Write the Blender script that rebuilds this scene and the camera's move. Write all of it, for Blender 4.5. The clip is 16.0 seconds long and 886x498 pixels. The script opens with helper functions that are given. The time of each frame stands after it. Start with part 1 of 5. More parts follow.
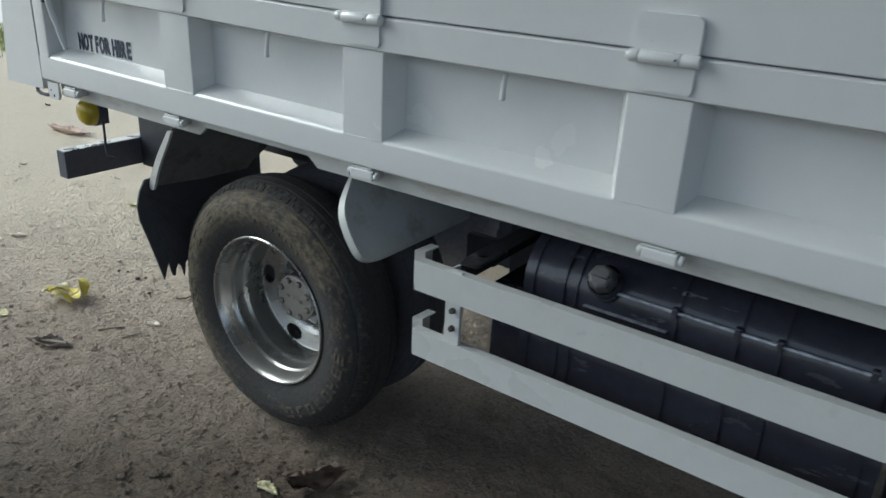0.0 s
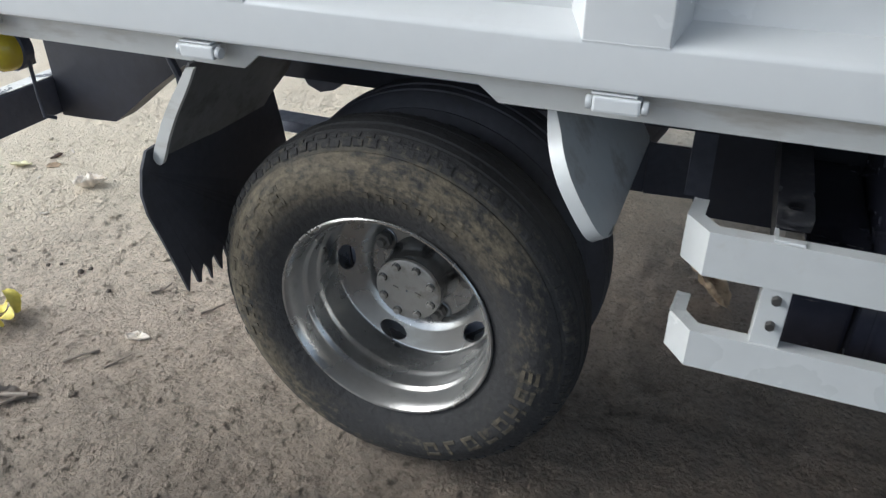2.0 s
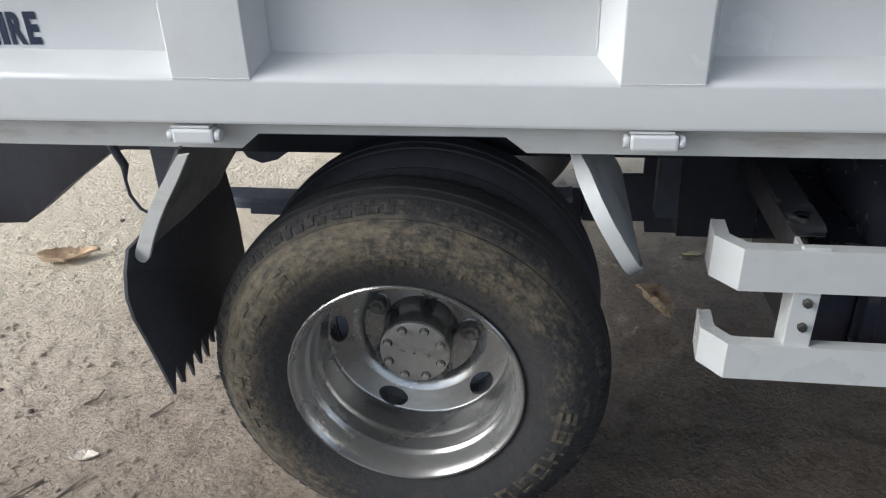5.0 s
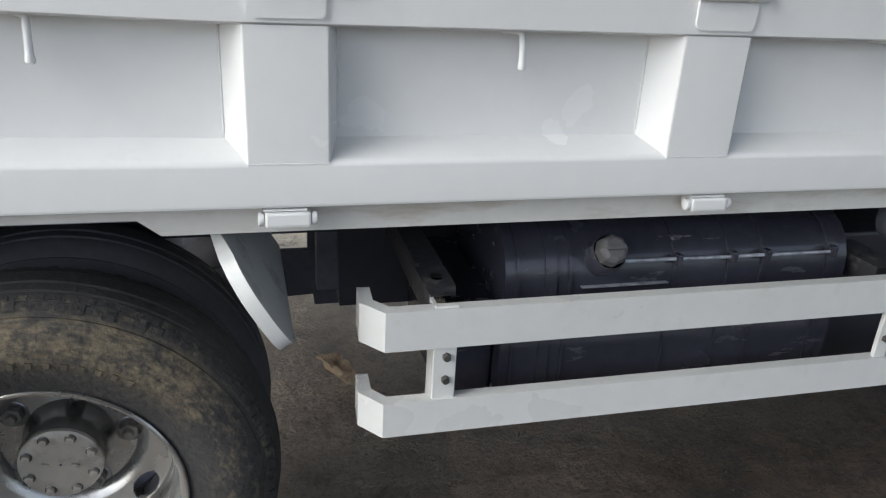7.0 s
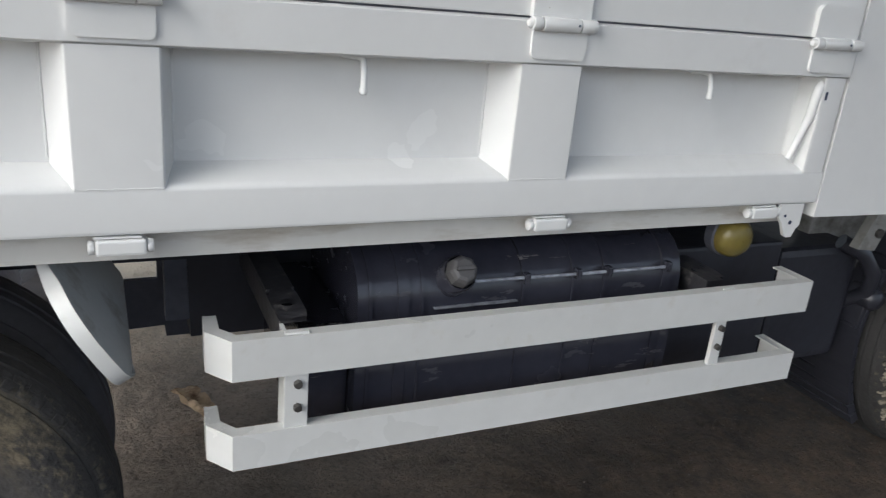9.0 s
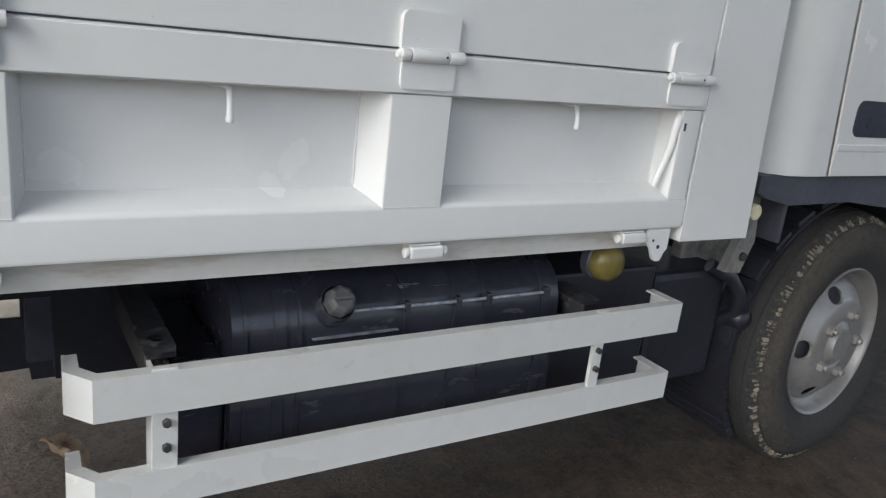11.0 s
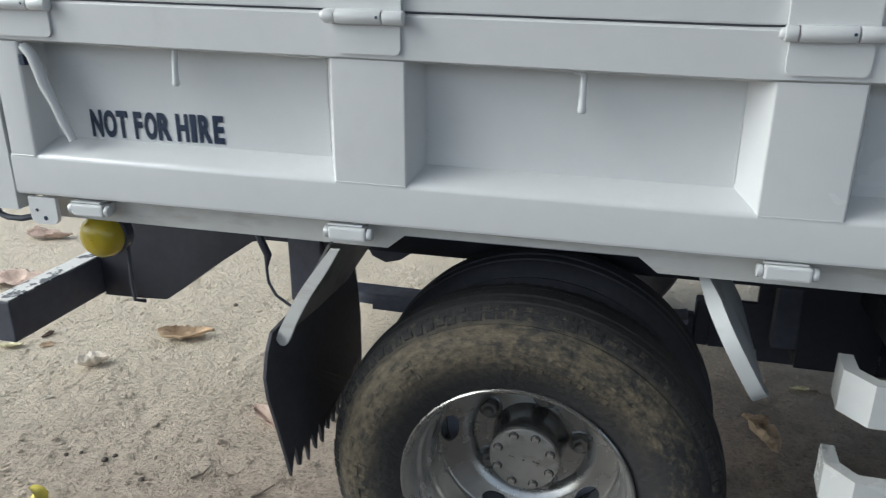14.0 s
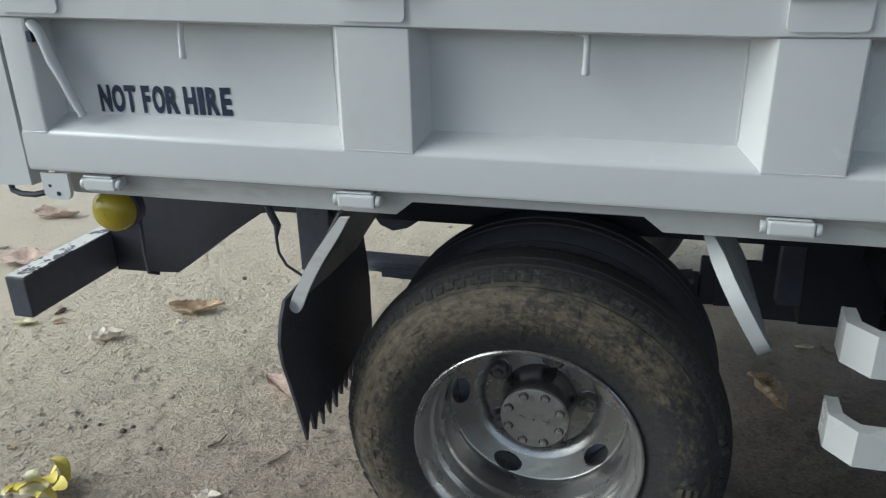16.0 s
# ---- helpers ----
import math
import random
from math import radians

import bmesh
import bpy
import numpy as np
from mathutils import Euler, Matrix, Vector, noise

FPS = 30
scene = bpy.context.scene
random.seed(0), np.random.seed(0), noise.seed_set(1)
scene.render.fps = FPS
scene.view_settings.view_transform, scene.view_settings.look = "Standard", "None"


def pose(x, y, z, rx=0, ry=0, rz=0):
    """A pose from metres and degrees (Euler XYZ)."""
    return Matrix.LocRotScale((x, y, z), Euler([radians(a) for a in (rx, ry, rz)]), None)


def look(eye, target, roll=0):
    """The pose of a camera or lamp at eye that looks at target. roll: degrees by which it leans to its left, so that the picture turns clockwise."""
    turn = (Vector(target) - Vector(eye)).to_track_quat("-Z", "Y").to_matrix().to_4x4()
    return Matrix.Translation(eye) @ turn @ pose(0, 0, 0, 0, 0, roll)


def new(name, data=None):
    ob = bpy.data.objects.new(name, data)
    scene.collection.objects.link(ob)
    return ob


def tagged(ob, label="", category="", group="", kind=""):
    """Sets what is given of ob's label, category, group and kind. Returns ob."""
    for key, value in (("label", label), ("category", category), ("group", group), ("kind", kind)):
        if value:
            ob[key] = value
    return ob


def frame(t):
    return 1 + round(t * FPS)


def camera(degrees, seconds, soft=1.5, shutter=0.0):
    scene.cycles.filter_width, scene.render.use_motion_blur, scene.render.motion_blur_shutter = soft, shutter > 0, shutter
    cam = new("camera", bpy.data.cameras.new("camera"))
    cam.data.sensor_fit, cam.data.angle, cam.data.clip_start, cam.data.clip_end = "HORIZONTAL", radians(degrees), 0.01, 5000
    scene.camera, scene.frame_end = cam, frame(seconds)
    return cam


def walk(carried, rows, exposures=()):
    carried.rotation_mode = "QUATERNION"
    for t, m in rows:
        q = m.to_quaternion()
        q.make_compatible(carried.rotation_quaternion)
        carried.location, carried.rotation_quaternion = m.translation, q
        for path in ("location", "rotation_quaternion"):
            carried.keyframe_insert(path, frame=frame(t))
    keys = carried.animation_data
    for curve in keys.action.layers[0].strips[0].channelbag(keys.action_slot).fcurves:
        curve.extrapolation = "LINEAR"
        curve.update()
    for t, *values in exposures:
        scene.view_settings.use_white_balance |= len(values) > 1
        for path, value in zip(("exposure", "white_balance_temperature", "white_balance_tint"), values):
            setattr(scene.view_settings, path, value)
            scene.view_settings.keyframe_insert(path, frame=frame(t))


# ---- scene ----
cam = camera(60.7, 16.0, soft=1.2, shutter=0.2)
PATH = [
    (0.0, (1.4720, -1.2110, 1.4190), (0.4130, 0.3020, 0.6520), 2.90),
    (0.3, (1.3100, -1.1740, 1.3910), (0.2680, 0.2570, 0.5720), 2.10),
    (0.5, (1.2290, -1.1050, 1.3730), (0.0310, 0.2980, 0.6020), -1.20),
    (0.8, (1.0450, -1.0440, 1.3570), (-0.1820, 0.2430, 0.5560), -2.90),
    (1.0, (0.9530, -0.9800, 1.3390), (-0.2310, 0.3930, 0.4940), -1.50),
    (1.3, (0.7980, -0.9800, 1.3210), (-0.1680, 0.4860, 0.4730), -0.10),
    (1.5, (0.7240, -0.9900, 1.3090), (-0.0970, 0.5440, 0.3240), 0.20),
    (1.8, (0.5800, -1.0050, 1.3010), (-0.0410, 0.5190, 0.2550), -0.90),
    (2.0, (0.5410, -0.9750, 1.2820), (-0.1070, 0.6070, 0.2430), -0.30),
    (2.3, (0.4160, -0.9170, 1.2820), (-0.1370, 0.6830, 0.3150), -4.20),
    (2.5, (0.3650, -0.8880, 1.2760), (-0.1780, 0.7680, 0.2950), -5.60),
    (2.8, (0.3070, -0.8780, 1.2870), (-0.0850, 0.7440, 0.2790), -4.30),
    (3.0, (0.2920, -0.9120, 1.2910), (-0.0830, 0.7700, 0.2760), -4.20),
    (5.5, (0.2400, -1.0290, 1.2980), (0.0800, 0.7270, 0.3540), -0.20),
    (6.0, (0.2900, -1.0310, 1.2980), (0.4410, 0.7420, 0.3850), 0.30),
    (6.5, (0.3250, -1.0390, 1.3050), (0.7330, 0.7500, 0.5080), 2.00),
    (7.0, (0.3330, -1.0410, 1.3060), (0.8310, 0.7410, 0.5480), 3.30),
    (7.5, (0.3470, -1.0450, 1.3010), (0.9230, 0.7190, 0.5530), 3.80),
    (8.0, (0.3650, -1.0460, 1.3050), (1.0630, 0.6910, 0.6010), 4.30),
    (8.5, (0.3730, -1.0550, 1.3080), (1.1040, 0.6800, 0.6340), 4.70),
    (9.0, (0.3760, -1.0590, 1.3080), (1.1810, 0.6430, 0.6330), 5.40),
    (9.5, (0.4140, -1.0610, 1.3040), (1.4850, 0.5000, 0.6600), 7.60),
    (9.7, (0.4210, -1.0650, 1.3020), (1.5510, 0.4650, 0.6840), 8.00),
    (11.8, (0.4100, -1.0900, 1.3070), (1.1170, 0.6360, 0.7390), 3.90),
    (12.0, (0.3500, -1.0610, 1.3140), (0.8820, 0.7650, 0.6970), 3.80),
    (12.3, (0.2720, -1.0370, 1.3330), (0.5800, 0.7640, 0.6530), 3.90),
    (12.5, (0.2710, -1.0670, 1.2940), (0.4250, 0.8210, 0.6550), 3.70),
    (12.8, (0.2220, -1.0750, 1.3150), (0.2190, 0.7520, 0.6330), 2.50),
    (13.0, (0.2220, -1.0780, 1.3080), (0.0850, 0.7950, 0.6210), 2.20),
    (13.5, (0.1820, -1.0850, 1.3140), (-0.0990, 0.7570, 0.5880), 1.50),
    (14.0, (0.1720, -1.1060, 1.3240), (-0.3140, 0.7110, 0.6430), 0.10),
    (14.5, (0.1510, -1.1200, 1.3260), (-0.4340, 0.6630, 0.6350), 0.40),
    (15.0, (0.1530, -1.1190, 1.3290), (-0.3980, 0.6560, 0.5900), -0.50),
    (15.5, (0.1550, -1.1240, 1.3240), (-0.4220, 0.6350, 0.5670), -1.60),
    (16.0, (0.1710, -1.1310, 1.3210), (-0.3190, 0.6570, 0.5700), -1.40),
]
EXPOSURES = [(0, 0.54, 5725, -1.6), (0.5, 0.66, 5785, 0.8), (1, 0.41, 5785, 0.9), (1.3, 0.50, 5755, 1.5), (1.5, 0.66, 5740, 2.4), (2, 1.02, 5795, 4.2), (2.5, 0.96, 5830, 4.0), (3, 1.02, 5850, 4.4), (5.5, 1.02, 5960, 6.2), (6, 1.10, 6015, 6.2), (7, 1.16, 6090, 6.4), (8.5, 1.11, 6150, 6.8), (9.5, 1.14, 6190, 7.1), (12, 0.95, 6085, 6.3), (13, 0.83, 5975, 4.6), (14, 0.74, 5870, 2.6), (14.5, 0.55, 5775, 0.3), (16, 0.57, 5755, -0.5)]
walk(cam, [(t, look(eye, target, roll)) for t, eye, target, roll in PATH], EXPOSURES)

# ---- light ----
world = bpy.data.worlds.new("sky")
scene.world = world
world.use_nodes = True
wn = world.node_tree
sky = wn.nodes.new("ShaderNodeTexSky")
sky.sky_type, sky.sun_disc = "NISHITA", False
sky.sun_elevation, sky.sun_rotation = radians(38), radians(252)
sky.air_density, sky.dust_density = 0.8, 4.0
back = wn.nodes["Background"]
back.inputs["Strength"].default_value = 0.15
cloud = wn.nodes.new("ShaderNodeHueSaturation")
cloud.inputs["Saturation"].default_value = 0.5
wn.links.new(sky.outputs["Color"], cloud.inputs["Color"])
wn.links.new(cloud.outputs["Color"], back.inputs["Color"])
sun_data = bpy.data.lights.new("sun", "SUN")
sun_data.energy, sun_data.angle, sun_data.color = 0.3, radians(45), (1.0, 0.99, 0.975)
sun = new("sun", sun_data)
sun.matrix_world = look((-8.42, -2.73, 6.9), (0, 0, 0))


# ---- materials ----
def mat(name, color, rough=0.5, metal=0.0, spread=0.12, scale=6.0, grain=60.0, bump=0.0, bump_scale=80.0, gloss=0.0, coat=0.0):
    """A surface that varies at two scales in colour and roughness, with a fine relief."""
    m = bpy.data.materials.new(name)
    m.use_nodes = True
    nt = m.node_tree
    b = nt.nodes["Principled BSDF"]
    co = nt.nodes.new("ShaderNodeTexCoord")
    n1, n2 = nt.nodes.new("ShaderNodeTexNoise"), nt.nodes.new("ShaderNodeTexNoise")
    n1.inputs["Scale"].default_value, n2.inputs["Scale"].default_value = scale, grain
    n1.inputs["Detail"].default_value, n2.inputs["Detail"].default_value = 5, 4
    for n in (n1, n2):
        nt.links.new(co.outputs["Object"], n.inputs["Vector"])
    mixed = nt.nodes.new("ShaderNodeMix")
    mixed.data_type = "FLOAT"
    mixed.inputs[0].default_value = 0.4
    nt.links.new(n1.outputs["Fac"], mixed.inputs[2])
    nt.links.new(n2.outputs["Fac"], mixed.inputs[3])
    ramp = nt.nodes.new("ShaderNodeValToRGB")
    lo, hi = 1 - spread, 1 + spread
    ramp.color_ramp.elements[0].position, ramp.color_ramp.elements[1].position = 0.3, 0.7
    ramp.color_ramp.elements[0].color = (*[min(1, c * lo) for c in color], 1)
    ramp.color_ramp.elements[1].color = (*[min(1, c * hi) for c in color], 1)
    nt.links.new(mixed.outputs[0], ramp.inputs["Fac"])
    nt.links.new(ramp.outputs["Color"], b.inputs["Base Color"])
    rr = nt.nodes.new("ShaderNodeMapRange")
    rr.inputs["To Min"].default_value, rr.inputs["To Max"].default_value = max(0.05, rough - 0.12), min(1, rough + 0.12)
    nt.links.new(n1.outputs["Fac"], rr.inputs["Value"])
    nt.links.new(rr.outputs["Result"], b.inputs["Roughness"])
    b.inputs["Metallic"].default_value = metal
    b.inputs["Coat Weight"].default_value = coat
    if bump:
        n3, bp = nt.nodes.new("ShaderNodeTexNoise"), nt.nodes.new("ShaderNodeBump")
        n3.name = "relief"
        n3.inputs["Scale"].default_value, n3.inputs["Detail"].default_value = bump_scale, 6
        nt.links.new(co.outputs["Object"], n3.inputs["Vector"])
        bp.inputs["Strength"].default_value, bp.inputs["Distance"].default_value = 1.0, bump
        nt.links.new(n3.outputs["Fac"], bp.inputs["Height"])
        nt.links.new(bp.outputs["Normal"], b.inputs["Normal"])
    return m


def mixin(m, color, scale, low, high, stretch=(1, 1, 1), rough=None, detail=8):
    """Lays patches of another colour (dust, mud, scuffs) over a material, where a noise lies between low and high."""
    nt = m.node_tree
    b = nt.nodes["Principled BSDF"]
    link = b.inputs["Base Color"].links[0]
    source = link.from_socket
    co, mp, n = nt.nodes.new("ShaderNodeTexCoord"), nt.nodes.new("ShaderNodeMapping"), nt.nodes.new("ShaderNodeTexNoise")
    mp.inputs["Scale"].default_value = stretch
    mp.inputs["Location"].default_value = (scale * 1.7, 3.1, 0.6 * scale)
    n.inputs["Scale"].default_value, n.inputs["Detail"].default_value, n.inputs["Roughness"].default_value = scale, detail, 0.65
    nt.links.new(co.outputs["Object"], mp.inputs["Vector"])
    nt.links.new(mp.outputs["Vector"], n.inputs["Vector"])
    r = nt.nodes.new("ShaderNodeMapRange")
    r.inputs["From Min"].default_value, r.inputs["From Max"].default_value = low, high
    nt.links.new(n.outputs["Fac"], r.inputs["Value"])
    mx = nt.nodes.new("ShaderNodeMix")
    mx.data_type = "RGBA"
    nt.links.new(r.outputs["Result"], mx.inputs[0])
    nt.links.new(source, mx.inputs[6])
    mx.inputs[7].default_value = (*color, 1)
    nt.links.new(mx.outputs[2], b.inputs["Base Color"])
    if rough is not None:
        old = b.inputs["Roughness"].links[0].from_socket
        m2 = nt.nodes.new("ShaderNodeMix")
        m2.data_type = "FLOAT"
        nt.links.new(r.outputs["Result"], m2.inputs[0])
        nt.links.new(old, m2.inputs[2])
        m2.inputs[3].default_value = rough
        nt.links.new(m2.outputs[0], b.inputs["Roughness"])
    return m


WHITE = mat("white_paint", (0.72, 0.725, 0.72), 0.23, spread=0.03, scale=2.5, grain=25, bump=0.0005, bump_scale=14, coat=0.2)
mixin(WHITE, (0.63, 0.62, 0.60), 7, 0.60, 0.90)
mixin(WHITE, (0.42, 0.39, 0.35), 60, 0.75, 0.78, detail=4)
GUARDWHITE = mixin(mat("dull_white_paint", (0.58, 0.585, 0.575), 0.3, spread=0.05, scale=3, grain=30, bump=0.0005, bump_scale=18), (0.50, 0.48, 0.43), 16, 0.58, 0.86, rough=0.5)
DUSTY = mixin(mat("dusty_white_paint", (0.62, 0.61, 0.58), 0.4, spread=0.06, scale=4, grain=40, bump=0.0008, bump_scale=20), (0.42, 0.38, 0.32), 12, 0.52, 0.75, stretch=(0.4, 1, 2), rough=0.7)
GREY = mixin(mat("grey_paint", (0.60, 0.61, 0.60), 0.42, spread=0.06, scale=5, grain=50, bump=0.0006, bump_scale=30), (0.34, 0.31, 0.27), 11, 0.52, 0.75, rough=0.7)
# grimy grey, made darker to carry the shade on the rear guard plate
GRIMY_SHADED = mixin(mat("grimy_grey_paint", (0.17, 0.17, 0.17), 0.6, spread=0.2, scale=6, grain=40, bump=0.0008, bump_scale=30), (0.07, 0.065, 0.06), 9, 0.48, 0.7, rough=0.8)
BLACK = mixin(mat("black_chassis_paint", (0.066, 0.070, 0.090), 0.52, spread=0.3, scale=5, grain=50, bump=0.0015, bump_scale=25), (0.10, 0.090, 0.080), 14, 0.60, 0.80, rough=0.8)
FRAME = mixin(mat("black_frame_paint", (0.021, 0.022, 0.030), 0.5, spread=0.3, scale=5, grain=50, bump=0.0015, bump_scale=25), (0.038, 0.037, 0.039), 14, 0.58, 0.80, rough=0.8)
TANK = mixin(mat("black_tank_paint", (0.030, 0.031, 0.043), 0.22, spread=0.3, scale=4, grain=40, bump=0.0012, bump_scale=24, coat=0.25), (0.090, 0.087, 0.090), 16, 0.61, 0.74, stretch=(0.5, 1, 1.6), rough=0.7)
mixin(TANK, (0.16, 0.15, 0.145), 30, 0.69, 0.72, stretch=(0.25, 1, 2.2), rough=0.8, detail=5)
# bluish grey instead of black: haze over deep shade, put into the colour
LIFTED_BLACK = mat("underbody_black", (0.28, 0.29, 0.35), 0.75, spread=0.3, scale=6, bump=0.002, bump_scale=30)
SKY_BLOCKER = mat("dark_roofing", (0.095, 0.099, 0.115), 0.75, spread=0.3, scale=6, bump=0.002, bump_scale=30)
RUBBER = mixin(mat("flap_rubber", (0.062, 0.062, 0.072), 0.72, spread=0.25, scale=9, bump=0.0008, bump_scale=70), (0.05, 0.045, 0.04), 10, 0.58, 0.85)
STEEL = mixin(mat("silver_wheel_paint", (0.47, 0.46, 0.44), 0.28, 0.82, spread=0.10, scale=8, grain=70, bump=0.0005, bump_scale=50), (0.27, 0.24, 0.20), 11, 0.56, 0.84, rough=0.6)
SILVER = mixin(mat("dull_silver_paint", (0.31, 0.30, 0.29), 0.42, 0.45, spread=0.1, scale=8, grain=70, bump=0.0005, bump_scale=60), (0.20, 0.18, 0.155), 13, 0.52, 0.8, rough=0.75)
HUBGREY = mixin(mat("dusty_hub", (0.34, 0.32, 0.29), 0.55, 0.45, spread=0.12, scale=14, bump=0.0006, bump_scale=80), (0.15, 0.13, 0.11), 22, 0.52, 0.72, rough=0.85)
HUBDARK = mat("dark_hub", (0.16, 0.158, 0.156), 0.24, 0.8, spread=0.25, scale=14, bump=0.0008, bump_scale=60)
NUT = mat("dusty_nut_steel", (0.17, 0.16, 0.145), 0.55, 0.5, spread=0.25, scale=40)
NAVY = mat("navy_lettering", (0.019, 0.032, 0.066), 0.4, spread=0.15)
AMBER = mixin(mat("amber_plastic", (0.50, 0.385, 0.035), 0.16, spread=0.1, scale=12, bump=0.0012, bump_scale=60), (0.60, 0.54, 0.20), 11, 0.56, 0.80)
AMBER.node_tree.nodes["Principled BSDF"].inputs["Subsurface Weight"].default_value = 0.3
AMBER.node_tree.nodes["Principled BSDF"].inputs["Subsurface Radius"].default_value = (0.02, 0.015, 0.002)
OCHRE = mixin(mat("aged_amber_plastic", (0.15, 0.12, 0.03), 0.3, spread=0.15, scale=14, bump=0.0012, bump_scale=60), (0.12, 0.095, 0.03), 18, 0.5, 0.7)
CAPMAT = mat("tank_cap", (0.085, 0.083, 0.086), 0.5, 0.0, spread=0.25, scale=20, bump=0.0008, bump_scale=70)
BOLT = mat("bolt_steel", (0.10, 0.095, 0.09), 0.5, 0.7, spread=0.3, scale=40)
CHIPPED = mixin(mat("chipped_white_paint", (0.62, 0.60, 0.56), 0.6, spread=0.1), (0.07, 0.068, 0.07), 13, 0.555, 0.585, rough=0.5, detail=4)
GALV = mixin(mat("dusty_grey_metal", (0.27, 0.265, 0.25), 0.6, 0.2, spread=0.15, scale=9, bump=0.001, bump_scale=40), (0.13, 0.115, 0.10), 12, 0.5, 0.7, rough=0.85)
ARM = mixin(mat("worn_black_paint", (0.036, 0.036, 0.041), 0.45, spread=0.35, scale=20, bump=0.002, bump_scale=40), (0.16, 0.15, 0.145), 24, 0.55, 0.68, rough=0.8)
GLASSY = mat("dark_plastic", (0.024, 0.025, 0.033), 0.33, spread=0.2)

# pale grey for the highlights that are built onto the tank
GLINT = mat("worn_grey_pipe", (0.30, 0.31, 0.35), 0.32, 0.3, spread=0.5, scale=30)
GLASSBLUE = mat("blue_black_plastic", (0.036, 0.045, 0.070), 0.16, spread=0.2)


def tyre_material(name, share):
    """Black rubber with dried mud on the outer sidewall in a broad, ragged ring."""
    m = mat(name, (0.030, 0.029, 0.029), 0.85, spread=0.3, scale=9, grain=70, bump=0.0040, bump_scale=75)
    nt = m.node_tree
    b = nt.nodes["Principled BSDF"]
    source = b.inputs["Base Color"].links[0].from_socket
    co, sep = nt.nodes.new("ShaderNodeTexCoord"), nt.nodes.new("ShaderNodeSeparateXYZ")
    nt.links.new(co.outputs["Object"], sep.inputs[0])
    flat = nt.nodes.new("ShaderNodeCombineXYZ")
    nt.links.new(sep.outputs[0], flat.inputs[0])
    nt.links.new(sep.outputs[2], flat.inputs[2])
    ln = nt.nodes.new("ShaderNodeVectorMath")
    ln.operation = "LENGTH"
    nt.links.new(flat.outputs[0], ln.inputs[0])
    ring = nt.nodes.new("ShaderNodeValToRGB")
    ring.color_ramp.interpolation = "EASE"
    els = ring.color_ramp.elements
    els[0].position, els[0].color = 0.238, (0, 0, 0, 1)
    els[1].position, els[1].color = 0.368, (0, 0, 0, 1)
    for p, v in ((0.258, 0.20), (0.285, 0.85), (0.300, 1.0), (0.3395, 1.0), (0.3415, 0.10), (0.3445, 0.55), (0.3520, 0.35), (0.3590, 0.03)):
        els.new(p).color = (v, v, v, 1)
    nt.links.new(ln.outputs["Value"], ring.inputs["Fac"])
    # coordinates that run round the wheel, so that the smears follow it
    ang, arcl, polar = nt.nodes.new("ShaderNodeMath"), nt.nodes.new("ShaderNodeMath"), nt.nodes.new("ShaderNodeCombineXYZ")
    ang.operation, arcl.operation = "ARCTAN2", "MULTIPLY"
    nt.links.new(sep.outputs[0], ang.inputs[0])
    nt.links.new(sep.outputs[2], ang.inputs[1])
    nt.links.new(ang.outputs[0], arcl.inputs[0])
    arcl.inputs[1].default_value = 0.17
    nt.links.new(arcl.outputs[0], polar.inputs[0])
    nt.links.new(ln.outputs["Value"], polar.inputs[1])
    nt.links.new(sep.outputs[1], polar.inputs[2])
    n = nt.nodes.new("ShaderNodeTexNoise")
    n.inputs["Scale"].default_value, n.inputs["Detail"].default_value, n.inputs["Roughness"].default_value = 12, 12, 0.70
    nt.links.new(polar.outputs[0], n.inputs["Vector"])
    up = nt.nodes.new("ShaderNodeMapRange")
    up.inputs["From Min"].default_value, up.inputs["From Max"].default_value = -0.45, 0.35
    up.inputs["To Min"].default_value, up.inputs["To Max"].default_value = -0.10, 0.05
    nt.links.new(sep.outputs[2], up.inputs["Value"])
    fine = nt.nodes.new("ShaderNodeTexNoise")
    fine.inputs["Scale"].default_value, fine.inputs["Detail"].default_value, fine.inputs["Roughness"].default_value = 75, 8, 0.7
    nt.links.new(polar.outputs[0], fine.inputs["Vector"])
    both = nt.nodes.new("ShaderNodeMix")
    both.data_type = "FLOAT"
    both.inputs[0].default_value = 0.42
    nt.links.new(n.outputs["Fac"], both.inputs[2])
    nt.links.new(fine.outputs["Fac"], both.inputs[3])
    # more mud is left on the trailing side
    along = nt.nodes.new("ShaderNodeMapRange")
    along.inputs["From Min"].default_value, along.inputs["From Max"].default_value = -0.35, 0.35
    along.inputs["To Min"].default_value, along.inputs["To Max"].default_value = 0.045, -0.065
    nt.links.new(sep.outputs[0], along.inputs["Value"])
    tilt = nt.nodes.new("ShaderNodeMath")
    nt.links.new(up.outputs["Result"], tilt.inputs[0])
    nt.links.new(along.outputs["Result"], tilt.inputs[1])
    add = nt.nodes.new("ShaderNodeMath")
    nt.links.new(both.outputs[0], add.inputs[0])
    nt.links.new(tilt.outputs[0], add.inputs[1])
    r = nt.nodes.new("ShaderNodeMapRange")
    r.inputs["From Min"].default_value, r.inputs["From Max"].default_value = 0.420, 0.535
    nt.links.new(add.outputs[0], r.inputs["Value"])
    mul = nt.nodes.new("ShaderNodeMath")
    mul.operation = "MULTIPLY"
    nt.links.new(r.outputs["Result"], mul.inputs[0])
    part_of = nt.nodes.new("ShaderNodeMath")
    part_of.operation = "MULTIPLY"
    nt.links.new(ring.outputs["Color"], part_of.inputs[0])
    part_of.inputs[1].default_value = share
    nt.links.new(part_of.outputs[0], mul.inputs[1])
    mx = nt.nodes.new("ShaderNodeMix")
    mx.data_type = "RGBA"
